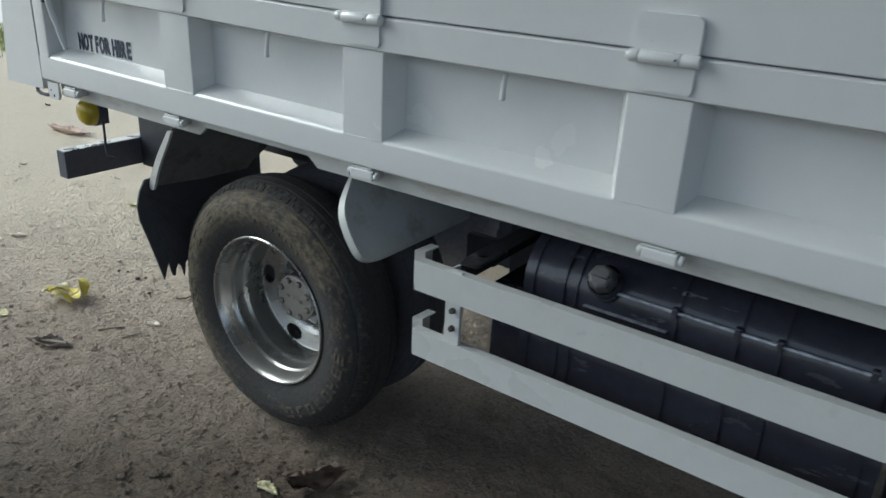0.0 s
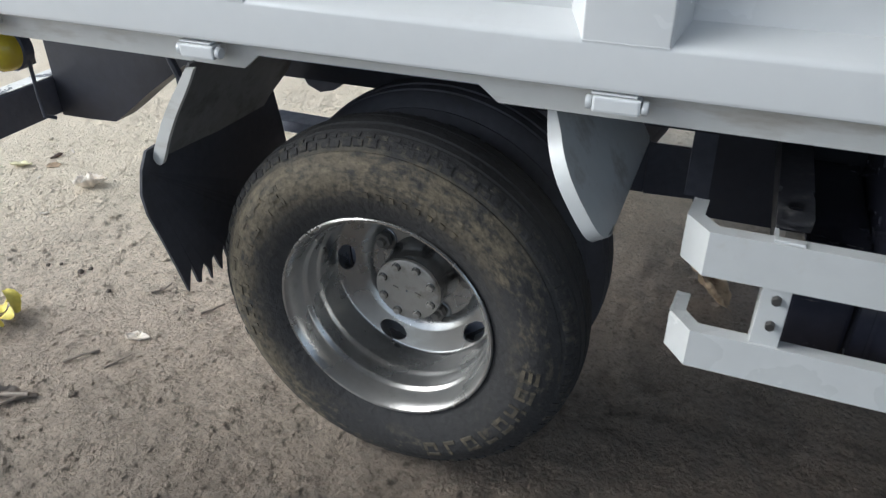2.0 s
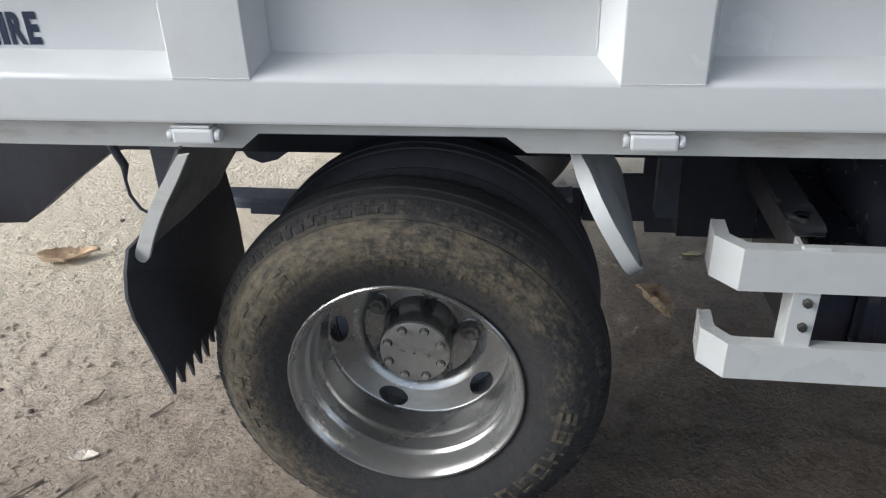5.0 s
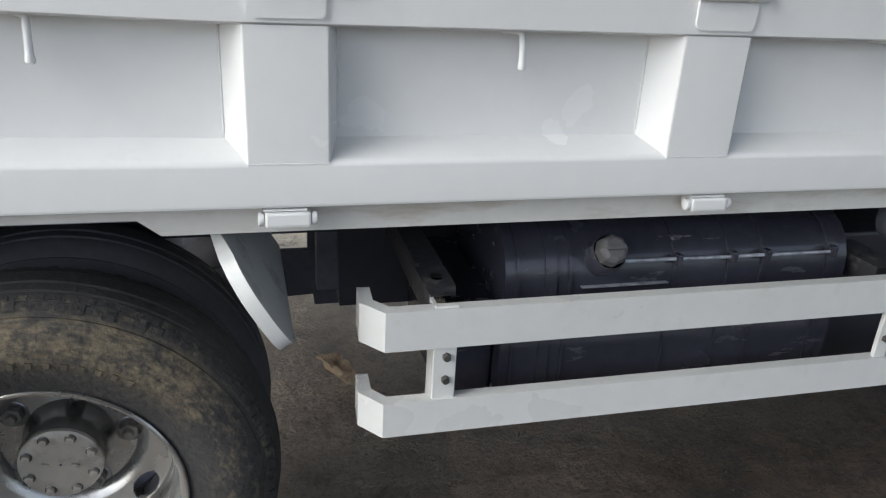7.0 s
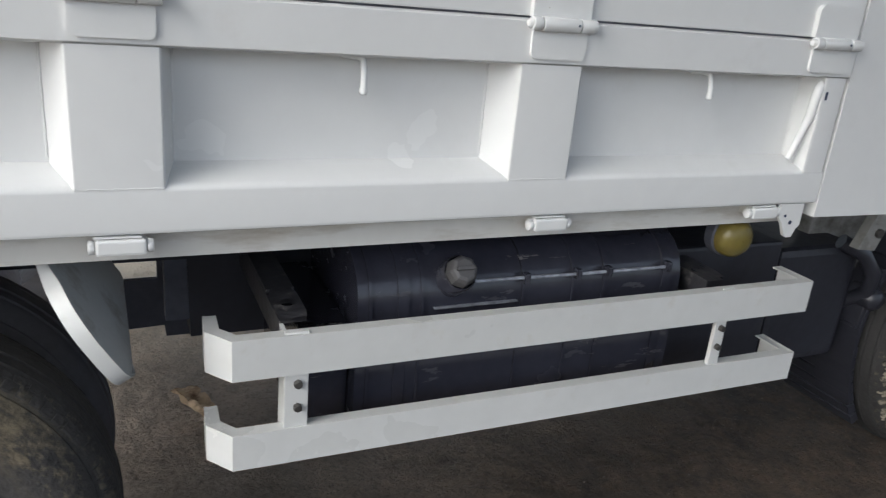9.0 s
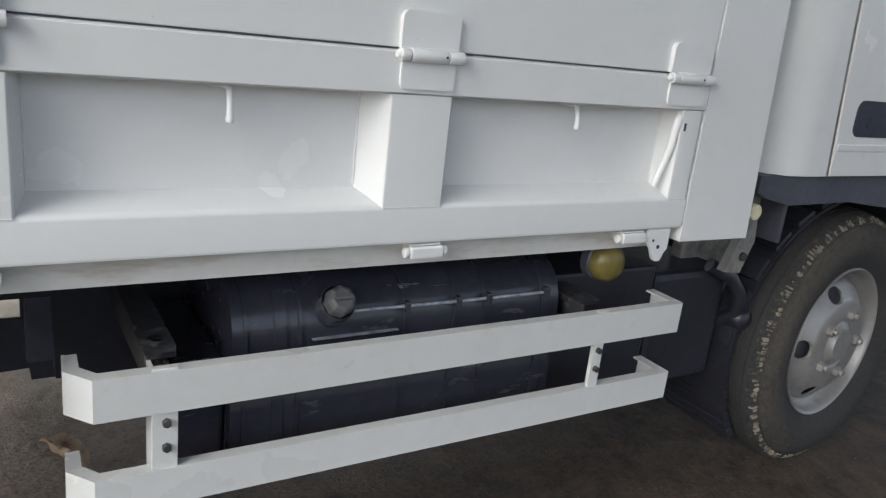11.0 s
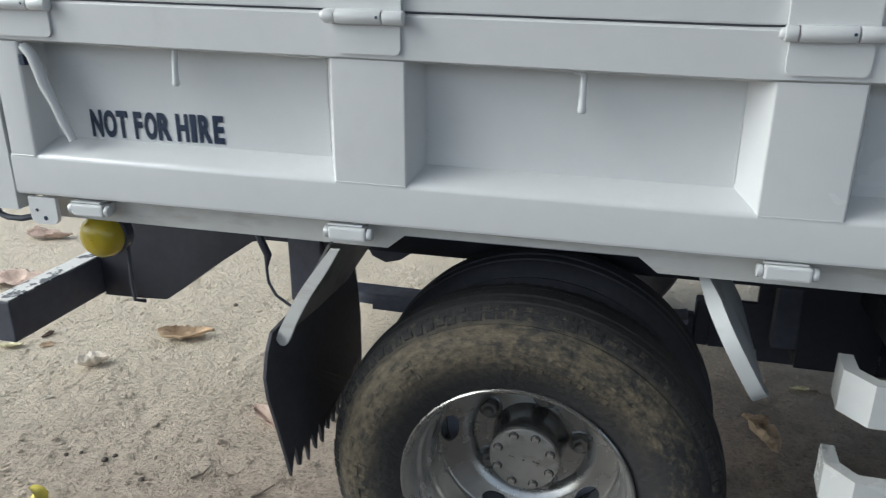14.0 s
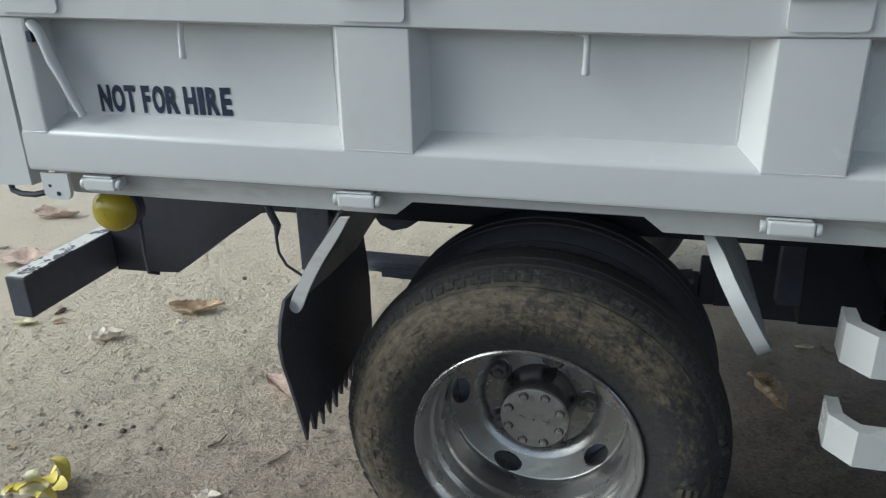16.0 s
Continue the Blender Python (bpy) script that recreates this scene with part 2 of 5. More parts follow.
    nt.links.new(mul.outputs[0], mx.inputs[0])
    nt.links.new(source, mx.inputs[6])
    tone = nt.nodes.new("ShaderNodeValToRGB")
    tone.color_ramp.elements[0].position, tone.color_ramp.elements[0].color = 0.34, (0.050, 0.043, 0.032, 1)
    tone.color_ramp.elements[1].position, tone.color_ramp.elements[1].color = 0.74, (0.180, 0.148, 0.097, 1)
    nt.links.new(fine.outputs["Fac"], tone.inputs["Fac"])
    nt.links.new(tone.outputs["Color"], mx.inputs[7])
    nt.links.new(mx.outputs[2], b.inputs["Base Color"])
    return m


TYRE = tyre_material("muddy_tyre_rubber", 1.0)
FRONT_TYRE = tyre_material("dusty_tyre_rubber", 0.3)
MARK = mixin(mat("mark_rubber", (0.074, 0.063, 0.046), 0.8, spread=0.3, scale=30, bump=0.001, bump_scale=70), (0.15, 0.122, 0.080), 30, 0.50, 0.66)
TREAD = mixin(mat("tread_rubber", (0.027, 0.026, 0.026), 0.9, spread=0.4, scale=22, bump=0.004, bump_scale=70), (0.085, 0.074, 0.055), 48, 0.52, 0.66)
MUDCAKE = mixin(mat("caked_mud", (0.25, 0.22, 0.17), 0.95, spread=0.35, scale=24, bump=0.004, bump_scale=70), (0.040, 0.036, 0.030), 34, 0.46, 0.58)


def ground_material():
    """Pale dry dust towards the tail, darker brown soil towards the cab, with a ragged change between them; shade and
    sunlight are also put into the tones.
    """
    m = mat("packed_dirt", (0.600, 0.490, 0.385), 0.92, spread=0.20, scale=1.3, grain=28, bump=0.030, bump_scale=58)
    m.node_tree.nodes["relief"].inputs["Roughness"].default_value = 0.72
    mixin(m, (0.26, 0.21, 0.16), 7, 0.54, 0.76)
    mixin(m, (0.54, 0.45, 0.345), 19, 0.56, 0.78)
    mixin(m, (0.20, 0.16, 0.12), 27, 0.60, 0.76)
    mixin(m, (0.36, 0.300, 0.235), 80, 0.50, 0.68, detail=5)
    mixin(m, (0.60, 0.515, 0.41), 66, 0.57, 0.74, detail=5)
    nt = m.node_tree
    b = nt.nodes["Principled BSDF"]
    source = b.inputs["Base Color"].links[0].from_socket
    co, sep, n = nt.nodes.new("ShaderNodeTexCoord"), nt.nodes.new("ShaderNodeSeparateXYZ"), nt.nodes.new("ShaderNodeTexNoise")
    n.inputs["Scale"].default_value, n.inputs["Detail"].default_value = 1.1, 8
    nt.links.new(co.outputs["Object"], sep.inputs[0])
    nt.links.new(co.outputs["Object"], n.inputs["Vector"])
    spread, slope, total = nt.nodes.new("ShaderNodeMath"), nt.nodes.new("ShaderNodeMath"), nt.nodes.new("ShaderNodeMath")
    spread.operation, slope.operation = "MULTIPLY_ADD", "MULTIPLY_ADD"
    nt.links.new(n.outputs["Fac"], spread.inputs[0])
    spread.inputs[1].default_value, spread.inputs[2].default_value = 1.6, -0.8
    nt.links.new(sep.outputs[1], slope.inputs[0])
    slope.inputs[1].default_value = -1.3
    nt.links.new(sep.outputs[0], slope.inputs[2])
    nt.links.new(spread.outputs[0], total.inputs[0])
    # beyond the vehicle the tone turns pale, standing in for brightly lit ground
    over, gain, less = nt.nodes.new("ShaderNodeMath"), nt.nodes.new("ShaderNodeMath"), nt.nodes.new("ShaderNodeMath")
    over.operation, gain.operation, less.operation = "SUBTRACT", "MAXIMUM", "MULTIPLY_ADD"
    nt.links.new(sep.outputs[1], over.inputs[0])
    over.inputs[1].default_value = 1.55
    nt.links.new(over.outputs[0], gain.inputs[0])
    gain.inputs[1].default_value = 0.0
    nt.links.new(gain.outputs[0], less.inputs[0])
    less.inputs[1].default_value = -8.0
    # paler colour under the bed, to offset the deep shade there
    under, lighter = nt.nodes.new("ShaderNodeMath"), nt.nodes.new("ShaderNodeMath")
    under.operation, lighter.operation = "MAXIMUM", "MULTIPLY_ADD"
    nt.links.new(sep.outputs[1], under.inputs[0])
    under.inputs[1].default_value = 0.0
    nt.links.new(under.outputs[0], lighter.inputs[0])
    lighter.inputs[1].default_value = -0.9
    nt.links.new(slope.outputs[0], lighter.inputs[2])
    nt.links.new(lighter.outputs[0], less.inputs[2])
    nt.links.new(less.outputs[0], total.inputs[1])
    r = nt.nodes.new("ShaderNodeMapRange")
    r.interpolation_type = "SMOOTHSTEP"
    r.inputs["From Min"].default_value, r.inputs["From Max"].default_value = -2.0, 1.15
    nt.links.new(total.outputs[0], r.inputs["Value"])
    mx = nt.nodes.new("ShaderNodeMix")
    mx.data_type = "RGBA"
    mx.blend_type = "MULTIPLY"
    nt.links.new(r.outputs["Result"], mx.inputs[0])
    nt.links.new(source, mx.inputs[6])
    # crumbly dark soil in two tones, with the shade beside the truck worked in
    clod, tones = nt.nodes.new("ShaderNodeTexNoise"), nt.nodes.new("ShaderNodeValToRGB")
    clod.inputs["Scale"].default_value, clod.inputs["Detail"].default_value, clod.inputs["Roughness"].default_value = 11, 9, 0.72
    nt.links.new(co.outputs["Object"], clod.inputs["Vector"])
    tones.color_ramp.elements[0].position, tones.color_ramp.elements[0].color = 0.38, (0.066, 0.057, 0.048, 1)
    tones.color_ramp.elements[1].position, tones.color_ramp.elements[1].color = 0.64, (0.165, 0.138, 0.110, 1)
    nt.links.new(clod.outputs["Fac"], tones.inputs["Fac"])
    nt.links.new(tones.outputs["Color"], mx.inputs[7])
    # pale dust in the open, lightened further for the sunlight on it
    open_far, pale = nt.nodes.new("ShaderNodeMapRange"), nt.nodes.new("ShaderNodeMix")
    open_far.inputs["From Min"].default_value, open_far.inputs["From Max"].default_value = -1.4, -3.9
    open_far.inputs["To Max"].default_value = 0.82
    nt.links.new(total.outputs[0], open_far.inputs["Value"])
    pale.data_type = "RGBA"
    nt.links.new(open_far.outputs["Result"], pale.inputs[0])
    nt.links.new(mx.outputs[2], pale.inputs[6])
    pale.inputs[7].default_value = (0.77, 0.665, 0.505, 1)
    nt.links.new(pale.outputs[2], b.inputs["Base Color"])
    # grit: small grey grains that lie on all of it
    mixin(m, (0.25, 0.215, 0.175), 95, 0.65, 0.75, detail=3)
    return m


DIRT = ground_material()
LEAF_TAN = mixin(mat("dry_leaf_tan", (0.60, 0.45, 0.30), 0.7, spread=0.25, scale=25, bump=0.002, bump_scale=60), (0.22, 0.12, 0.07), 20, 0.5, 0.7)
LEAF_PINK = mixin(mat("dry_leaf_pink", (0.52, 0.39, 0.31), 0.7, spread=0.25, scale=25, bump=0.002, bump_scale=60), (0.25, 0.12, 0.09), 20, 0.52, 0.7)
LEAF_PALE = mat("dry_leaf_pale", (0.77, 0.69, 0.59), 0.75, spread=0.25, scale=25, bump=0.002, bump_scale=60)
LEAF_DARK = mat("dry_leaf_dark", (0.11, 0.07, 0.05), 0.7, spread=0.3, scale=25, bump=0.002, bump_scale=60)
LEAF_YELLOW = mat("fallen_yellow", (0.74, 0.61, 0.11), 0.6, spread=0.25, scale=25)
LEAF_CREAM = mat("fallen_cream", (0.78, 0.72, 0.46), 0.6, spread=0.2, scale=25)
SOIL = mat("dark_earth", (0.12, 0.10, 0.082), 0.95, spread=0.3, scale=30, bump=0.003, bump_scale=80)
BARK = mat("dead_wood", (0.27, 0.225, 0.185), 0.85, spread=0.3, scale=20, bump=0.003, bump_scale=40)
# sunlight on the far road is put into this near-white tone
ROAD = mat("pale_concrete", (0.74, 0.71, 0.64), 0.9, spread=0.10, scale=0.8, grain=25, bump=0.003, bump_scale=50)
GRASS = mat("grass_green", (0.34, 0.37, 0.14), 0.7, spread=0.3, scale=3)


# ---- mesh helpers ----
def part(name, bm, material, parent, label="", smooth=False, bevel=0.0, crisp=False):
    if bevel:
        bmesh.ops.bevel(bm, geom=[e for e in bm.edges if len(e.link_faces) == 2 and e.calc_face_angle(0) > 0.5], offset=bevel, segments=2, affect="EDGES", profile=0.6, clamp_overlap=True)
    bmesh.ops.recalc_face_normals(bm, faces=bm.faces[:])
    me = bpy.data.meshes.new(name)
    if smooth:
        for f in bm.faces:
            f.smooth = True
        for e in bm.edges:
            if len(e.link_faces) == 2 and e.calc_face_angle(0) > 0.7:
                e.smooth = False
    bm.to_mesh(me)
    bm.free()
    me.materials.append(material)
    ob = new(name, me)
    if parent:
        ob.parent = parent
    if crisp:
        ob.modifiers.new("even_normals", "WEIGHTED_NORMAL").keep_sharp = True
    return tagged(ob, label)


def again(ob, place, parent, turn=None):
    """The same mesh once more, moved by place."""
    o = new(ob.name.split(".")[0], ob.data)
    o.parent = parent
    o.matrix_basis = Matrix.Translation(place) @ (turn or Matrix())
    if "label" in ob:
        o["label"] = ob["label"]
    return o


def box(x0, x1, y0, y1, z0, z1, bm=None):
    bm = bm or bmesh.new()
    bmesh.ops.create_cube(bm, size=1, matrix=Matrix.Translation(((x0 + x1) / 2, (y0 + y1) / 2, (z0 + z1) / 2)) @ Matrix.Diagonal((x1 - x0, y1 - y0, z1 - z0, 1)))
    return bm


def prism(points, a0, a1, axis="x", bm=None):
    """A closed outline drawn out along an axis. The outline is (y, z) for x, (x, z) for y, (x, y) for z."""
    bm = bm or bmesh.new()

    def at(p, a):
        return {"x": (a, p[0], p[1]), "y": (p[0], a, p[1]), "z": (p[0], p[1], a)}[axis]
    lo, hi = [bm.verts.new(at(p, a0)) for p in points], [bm.verts.new(at(p, a1)) for p in points]
    n = len(points)
    bm.faces.new(lo)
    bm.faces.new(hi[::-1])
    for i in range(n):
        bm.faces.new((lo[i], lo[(i + 1) % n], hi[(i + 1) % n], hi[i]))
    return bm


def lathe(profile, segs=64, closed=False, wobble=None, bm=None):
    """Turns a line of (radius, y) round the y axis. wobble(i, j) gives an offset of the radius at segment i, point j."""
    bm = bm or bmesh.new()
    rings = []
    for i in range(segs):
        a = 2 * math.pi * i / segs
        ring = []
        for j, (r, y) in enumerate(profile):
            rr = r + (wobble(i, j) if wobble else 0)
            ring.append(bm.verts.new((rr * math.cos(a), y, rr * math.sin(a))))
        rings.append(ring)
    m = len(profile)
    for i in range(segs):
        p, q = rings[i], rings[(i + 1) % segs]
        for j in range(m if closed else m - 1):
            bm.faces.new((p[j], p[(j + 1) % m], q[(j + 1) % m], q[j]))
    return bm


def disc(r, y0, y1, segs=32, bm=None, chamfer=0.15):
    """A solid round, from y0 to y1, with a small chamfer."""
    c = r * chamfer * 0.5
    s = 1 if y1 > y0 else -1
    bm = lathe([(r * 0.02, y0), (r - c, y0), (r, y0 + s * min(c, abs(y1 - y0) / 3)), (r, y1), (r * 0.02, y1)], segs, bm=bm)
    return bm


def tube(path, r, segs=8, bm=None):
    """A round rod along a path of points."""
    bm = bm or bmesh.new()
    pts = [Vector(p) for p in path]
    rings = []
    for i, p in enumerate(pts):
        d = (pts[min(i + 1, len(pts) - 1)] - pts[max(i - 1, 0)]).normalized()
        u = d.orthogonal().normalized() if i == 0 else (u - d * u.dot(d)).normalized()
        v = d.cross(u)
        rr = r(i) if callable(r) else r
        rings.append([bm.verts.new(p + (u * math.cos(k * 2 * math.pi / segs) + v * math.sin(k * 2 * math.pi / segs)) * rr) for k in range(segs)])
    for a, b in zip(rings, rings[1:]):
        for k in range(segs):
            bm.faces.new((a[k], a[(k + 1) % segs], b[(k + 1) % segs], b[k]))
    bm.faces.new(rings[0][::-1])
    bm.faces.new(rings[-1])
    return bm


def shift(bm, m):
    bmesh.ops.transform(bm, matrix=m, verts=bm.verts[:])
    return bm


def sheet(outline, thick, at):
    """A flat plate: outline points (u, v) put into space by at(u, v), thickened by the vector thick."""
    bm = bmesh.new()
    t = Vector(thick)
    lo, hi = [bm.verts.new(at(*p)) for p in outline], [bm.verts.new(Vector(at(*p)) + t) for p in outline]
    n = len(outline)
    bm.faces.new(lo)
    bm.faces.new(hi[::-1])
    for i in range(n):
        bm.faces.new((lo[i], lo[(i + 1) % n], hi[(i + 1) % n], hi[i]))
    return bm


# ---- ground ----
def ground_height(x, y):
    """Packed dirt, a little higher under the vehicle, with low lumps."""
    def vnoise(x, y, s, seed):
        xs, ys = x * s + seed, y * s + seed * 1.7
        xi, yi = np.floor(xs).astype(int), np.floor(ys).astype(int)
        fx, fy = xs - xi, ys - yi
        fx, fy = fx * fx * (3 - 2 * fx), fy * fy * (3 - 2 * fy)

        def h(i, j):
            v = np.sin(i * 127.1 + j * 311.7 + seed * 74.7) * 43758.5453
            return v - np.floor(v)
        return (h(xi, yi) * (1 - fx) + h(xi + 1, yi) * fx) * (1 - fy) + (h(xi, yi + 1) * (1 - fx) + h(xi + 1, yi + 1) * fx) * fy
    near = np.exp(-((x - 0.8) / 4.0) ** 2 - ((y - 0.6) / 2.5) ** 2)
    z = 0.052 * np.clip((y + 0.25) / 0.5, 0, 1) * np.clip((x + 1.1) / 1.2, 0.15, 1) * near
    z = z + (vnoise(x, y, 1.6, 3.0) - 0.5) * 0.010 + (vnoise(x, y, 7, 5.0) - 0.5) * 0.006
    z = z + ((vnoise(x, y, 17, 9.0) - 0.5) * 0.008 + (vnoise(x, y, 37, 2.0) - 0.5) * 0.009 + (vnoise(x, y, 69, 7.0) - 0.5) * 0.008) * (0.3 + 0.7 * near)
    return z


def axis_steps(lo, hi, fine, far):
    inner = np.arange(lo, hi, fine)
    out, step = [], fine
    v = hi
    while v < far:
        out.append(v)
        step *= 1.25
        v += step
    low, step, v = [], fine, lo - fine
    while v > -far:
        low.append(v)
        step *= 1.25
        v -= step
    return np.array(low[::-1] + list(inner) + out + [far])


gx, gy = axis_steps(-2.6, 2.8, 0.014, 400.0), axis_steps(-0.6, 2.4, 0.014, 400.0)
GX, GY = np.meshgrid(gx, gy)
GZ = ground_height(GX, GY)
verts = np.stack([GX.ravel(), GY.ravel(), GZ.ravel()], 1)
w = len(gx)
idx = (np.arange(len(gy) - 1)[:, None] * w + np.arange(w - 1)[None, :]).ravel()
faces = np.stack([idx, idx + 1, idx + w + 1, idx + w], 1)
gm = bpy.data.meshes.new("ground")
gm.from_pydata(verts.tolist(), [], faces.tolist())
gm.polygons.foreach_set("use_smooth", [True] * len(gm.polygons))
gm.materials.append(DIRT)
ground = tagged(new("ground", gm), "packed grey-brown dirt yard with loose grit and small stones", "ground", kind="structure")


def floor_at(x, y):
    return float(ground_height(np.array([x]), np.array([y]))[0])


# ---- an unseen roof, added above the truck to block the overhead sky ----
roof = part("roof", box(-2.8, 8.0, -5.5, 1.1, 4.3, 4.4), SKY_BLOCKER, None)
tagged(roof, "plain dark flat roof, added unseen to block sky above the truck", "roof", kind="structure")
for x, y in ((-2.7, -5.4), (7.9, -5.4), (7.9, 1.0)):
    part("roof_post", box(x - 0.06, x + 0.06, y - 0.06, y + 0.06, -0.02, 4.299), SKY_BLOCKER, roof)


# ---- the truck ----
truck = new("dump_truck")
tagged(truck, "white small dump truck with black chassis and muddy tyres", "truck")
GATE0, GATE1 = -0.942, 1.716
POSTS = [(-0.942, -0.882), (-0.308, -0.181), (0.334, 0.454), (0.980, 1.100), (1.656, 1.716)]

gate = part("side_gate", box(GATE0 + 0.01, GATE1 - 0.01, 0.058, 0.075, 1.01, 1.22), WHITE, truck, "white painted steel drop side of the cargo bed")
part("bottom_rail", prism([(0.070, 1.0275), (0.058, 1.0270), (0.010, 1.0085), (0.003, 1.004), (0.0, 0.998), (0.0, 0.944), (0.003, 0.938), (0.010, 0.935), (0.070, 0.935)], GATE0, GATE1), WHITE, gate, smooth=True, crisp=True)
part("top_rail", prism([(0.070, 1.190), (0.002, 1.190), (-0.003, 1.194), (-0.003, 1.256), (0.002, 1.260), (0.070, 1.260)], GATE0, GATE1), WHITE, gate, smooth=True, crisp=True)
for n, (a, b) in enumerate(POSTS):
    splay, wide = (0.027, 0.014) if 0 < n < 4 else (0.003, 0.003)
    bm = bmesh.new()
    ring = []
    for z in (1.0, 1.1905):
        ring.append([bm.verts.new(p) for p in ((a - splay, 0.060, z), (a + 0.002, 0.003, z), (a + 0.006, 0.0, z), (b - 0.006, 0.0, z), (b - 0.002, 0.003, z), (b + wide, 0.060, z))])
    for i in range(5):
        bm.faces.new((ring[0][i], ring[0][i + 1], ring[1][i + 1], ring[1][i]))
    bm.faces.new(ring[0][::-1])
    bm.faces.new(ring[1])
    bm.faces.new((ring[0][5], ring[0][0], ring[1][0], ring[1][5]))
    part("post", bm, WHITE, gate, smooth=True, crisp=True)
    # uneven weld beads down both flanks of the post, and one along its foot
    for x, way in ((a - splay, -1), (b + wide, 1)):
        if GATE0 + 0.02 < x < GATE1 - 0.02:
            wr = random.Random(n * 5 + way)
            part("weld_bead", tube([(x + way * wr.uniform(-0.0004, 0.0006), 0.0572, 1.034 + 0.155 * k / 31) for k in range(32)], lambda i: 0.0014 + 0.0006 * (i % 3 == 0) + 0.0004 * (i % 7 == 2), 6), WHITE, gate, smooth=True)
    part("weld_bead", tube([(a + 0.004 + (b - a - 0.008) * k / 9, 0.0012 + 0.0004 * math.sin(k * 2.3), 1.0030 + 0.0004 * math.cos(k * 3.1)) for k in range(10)], 0.0019, 6), WHITE, gate, smooth=True)


def rounded(x0, x1, z0, z1, r, low=True, high=False, steps=4):
    pts = []
    for cx, cz, a0, on in ((x0 + r, z0 + r, 180, low), (x1 - r, z0 + r, 270, low), (x1 - r, z1 - r, 0, high), (x0 + r, z1 - r, 90, high)):
        if on:
            pts += [(cx + r * math.cos(radians(a0 + 90 * k / steps)), cz + r * math.sin(radians(a0 + 90 * k / steps))) for k in range(steps + 1)]
        else:
            pts.append((x0 if cx < (x0 + x1) / 2 else x1, z0 if cz < (z0 + z1) / 2 else z1))
    return pts


# the fixed upper side board, with straps and hinge pins over each post
upper = part("upper_side_board", box(GATE0, GATE1, 0.002, 0.050, 1.2630, 1.95), WHITE, truck, "white painted steel upper side board", bevel=0.003)
part("seam_strip", box(GATE0 + 0.002, GATE1 - 0.002, 0.016, 0.048, 1.2603, 1.2627), LIFTED_BLACK, upper)
STRAPS = [(-0.928, -0.800), (-0.300, -0.186), (0.340, 0.448), (0.988, 1.094), (1.590, 1.700)]
for a, b in STRAPS:
    part("hinge_strap", prism(rounded(a, b, 1.2640, 1.322, 0.014, False, True), -0.008, 0.003, "y"), WHITE, upper, smooth=True, crisp=True)
    part("hinge_plate", prism(rounded(a + 0.004, b - 0.002, 1.200, 1.249, 0.010, True, False), -0.008, -0.002, "y"), WHITE, gate, smooth=True, crisp=True)
    bm = bmesh.new()
    m = 0.11 * (b - a)
    for s, e, r in ((a - 0.004, a + m, 0.0108), (a + m + 0.002, b - 2 * m - 0.002, 0.0112), (b - 2 * m, b + 0.006, 0.0108)):
        bmesh.ops.create_cone(bm, cap_ends=True, segments=16, radius1=r, radius2=r, depth=e - s, matrix=Matrix.Translation(((s + e) / 2, -0.0135, 1.2540)) @ Matrix.Rotation(radians(90), 4, "Y"))
    part("hinge_pin", bm, WHITE, gate, smooth=True, bevel=0.0015)
    knob = lathe([(0.0005, -0.007), (0.005, -0.0068), (0.0075, -0.004), (0.0078, 0.0)], 14)
    part("hinge_knob", shift(knob, Matrix.Translation((a - 0.0035, -0.0135, 1.2540)) @ Matrix.Rotation(radians(-90), 4, "Z")), WHITE, gate, smooth=True)
    part("grease_hole", shift(disc(0.0022, 0, 0.002, 10), Matrix.Translation((b - 2.6 * m, -0.0252, 1.2545))), NAVY, gate)

# short hooks that hang under the top rail
for x, up in ((-0.590, 0), (0.081, 0), (0.7315, 0.005), (1.390, 0.011)):
    part("rope_hook", tube([(x - 0.020, 0.055, 1.186), (x - 0.006, 0.030, 1.187), (x, 0.024, 1.183), (x, 0.020, 1.170), (x, 0.018, 1.152 + up), (x, 0.017, 1.140 + up), (x, 0.017, 1.136 + up), (x, 0.017, 1.131 + up), (x, 0.017, 1.129 + up)], lambda i: (0.0052, 0.0052, 0.0052, 0.0052, 0.0052, 0.0054, 0.0066, 0.0062, 0.0040)[i], 10), WHITE, gate, smooth=True)
# bent locking levers at both ends
part("locking_lever", tube([(-0.892, 0.030, 1.172), (-0.886, 0.016, 1.180), (-0.874, 0.009, 1.180), (-0.863, 0.009, 1.168), (-0.858, 0.012, 1.145), (-0.853, 0.014, 1.118), (-0.841, 0.016, 1.090), (-0.829, 0.018, 1.058), (-0.819, 0.020, 1.034), (-0.817, 0.020, 1.029)], lambda i: 0.0105 if 1 < i < 6 else (0.0086 if i < 8 else 0.0068), 10), WHITE, gate, smooth=True)
part("locking_lever", tube([(1.680, 0.022, 1.188), (1.666, 0.014, 1.183), (1.654, 0.010, 1.168), (1.653, 0.012, 1.145), (1.654, 0.014, 1.115), (1.645, 0.016, 1.085), (1.637, 0.018, 1.055), (1.629, 0.020, 1.027)], lambda i: 0.0098 if 1 < i < 5 else 0.0078, 10), WHITE, gate, smooth=True)
part("lever_slot", box(-0.884, -0.874, 0.0, 0.030, 1.150, 1.168), NAVY, gate)
part("lever_slot", box(1.6645, 1.6700, -0.001, 0.030, 1.148, 1.164), NAVY, gate)

# the drop side is deeper towards the tail: its upper edges climb from the middle on
def rise(x, z):
    return 0.022 * max(0.0, 0.3 - x) * min(1.0, max(0.0, (z - 0.905) / 0.21))


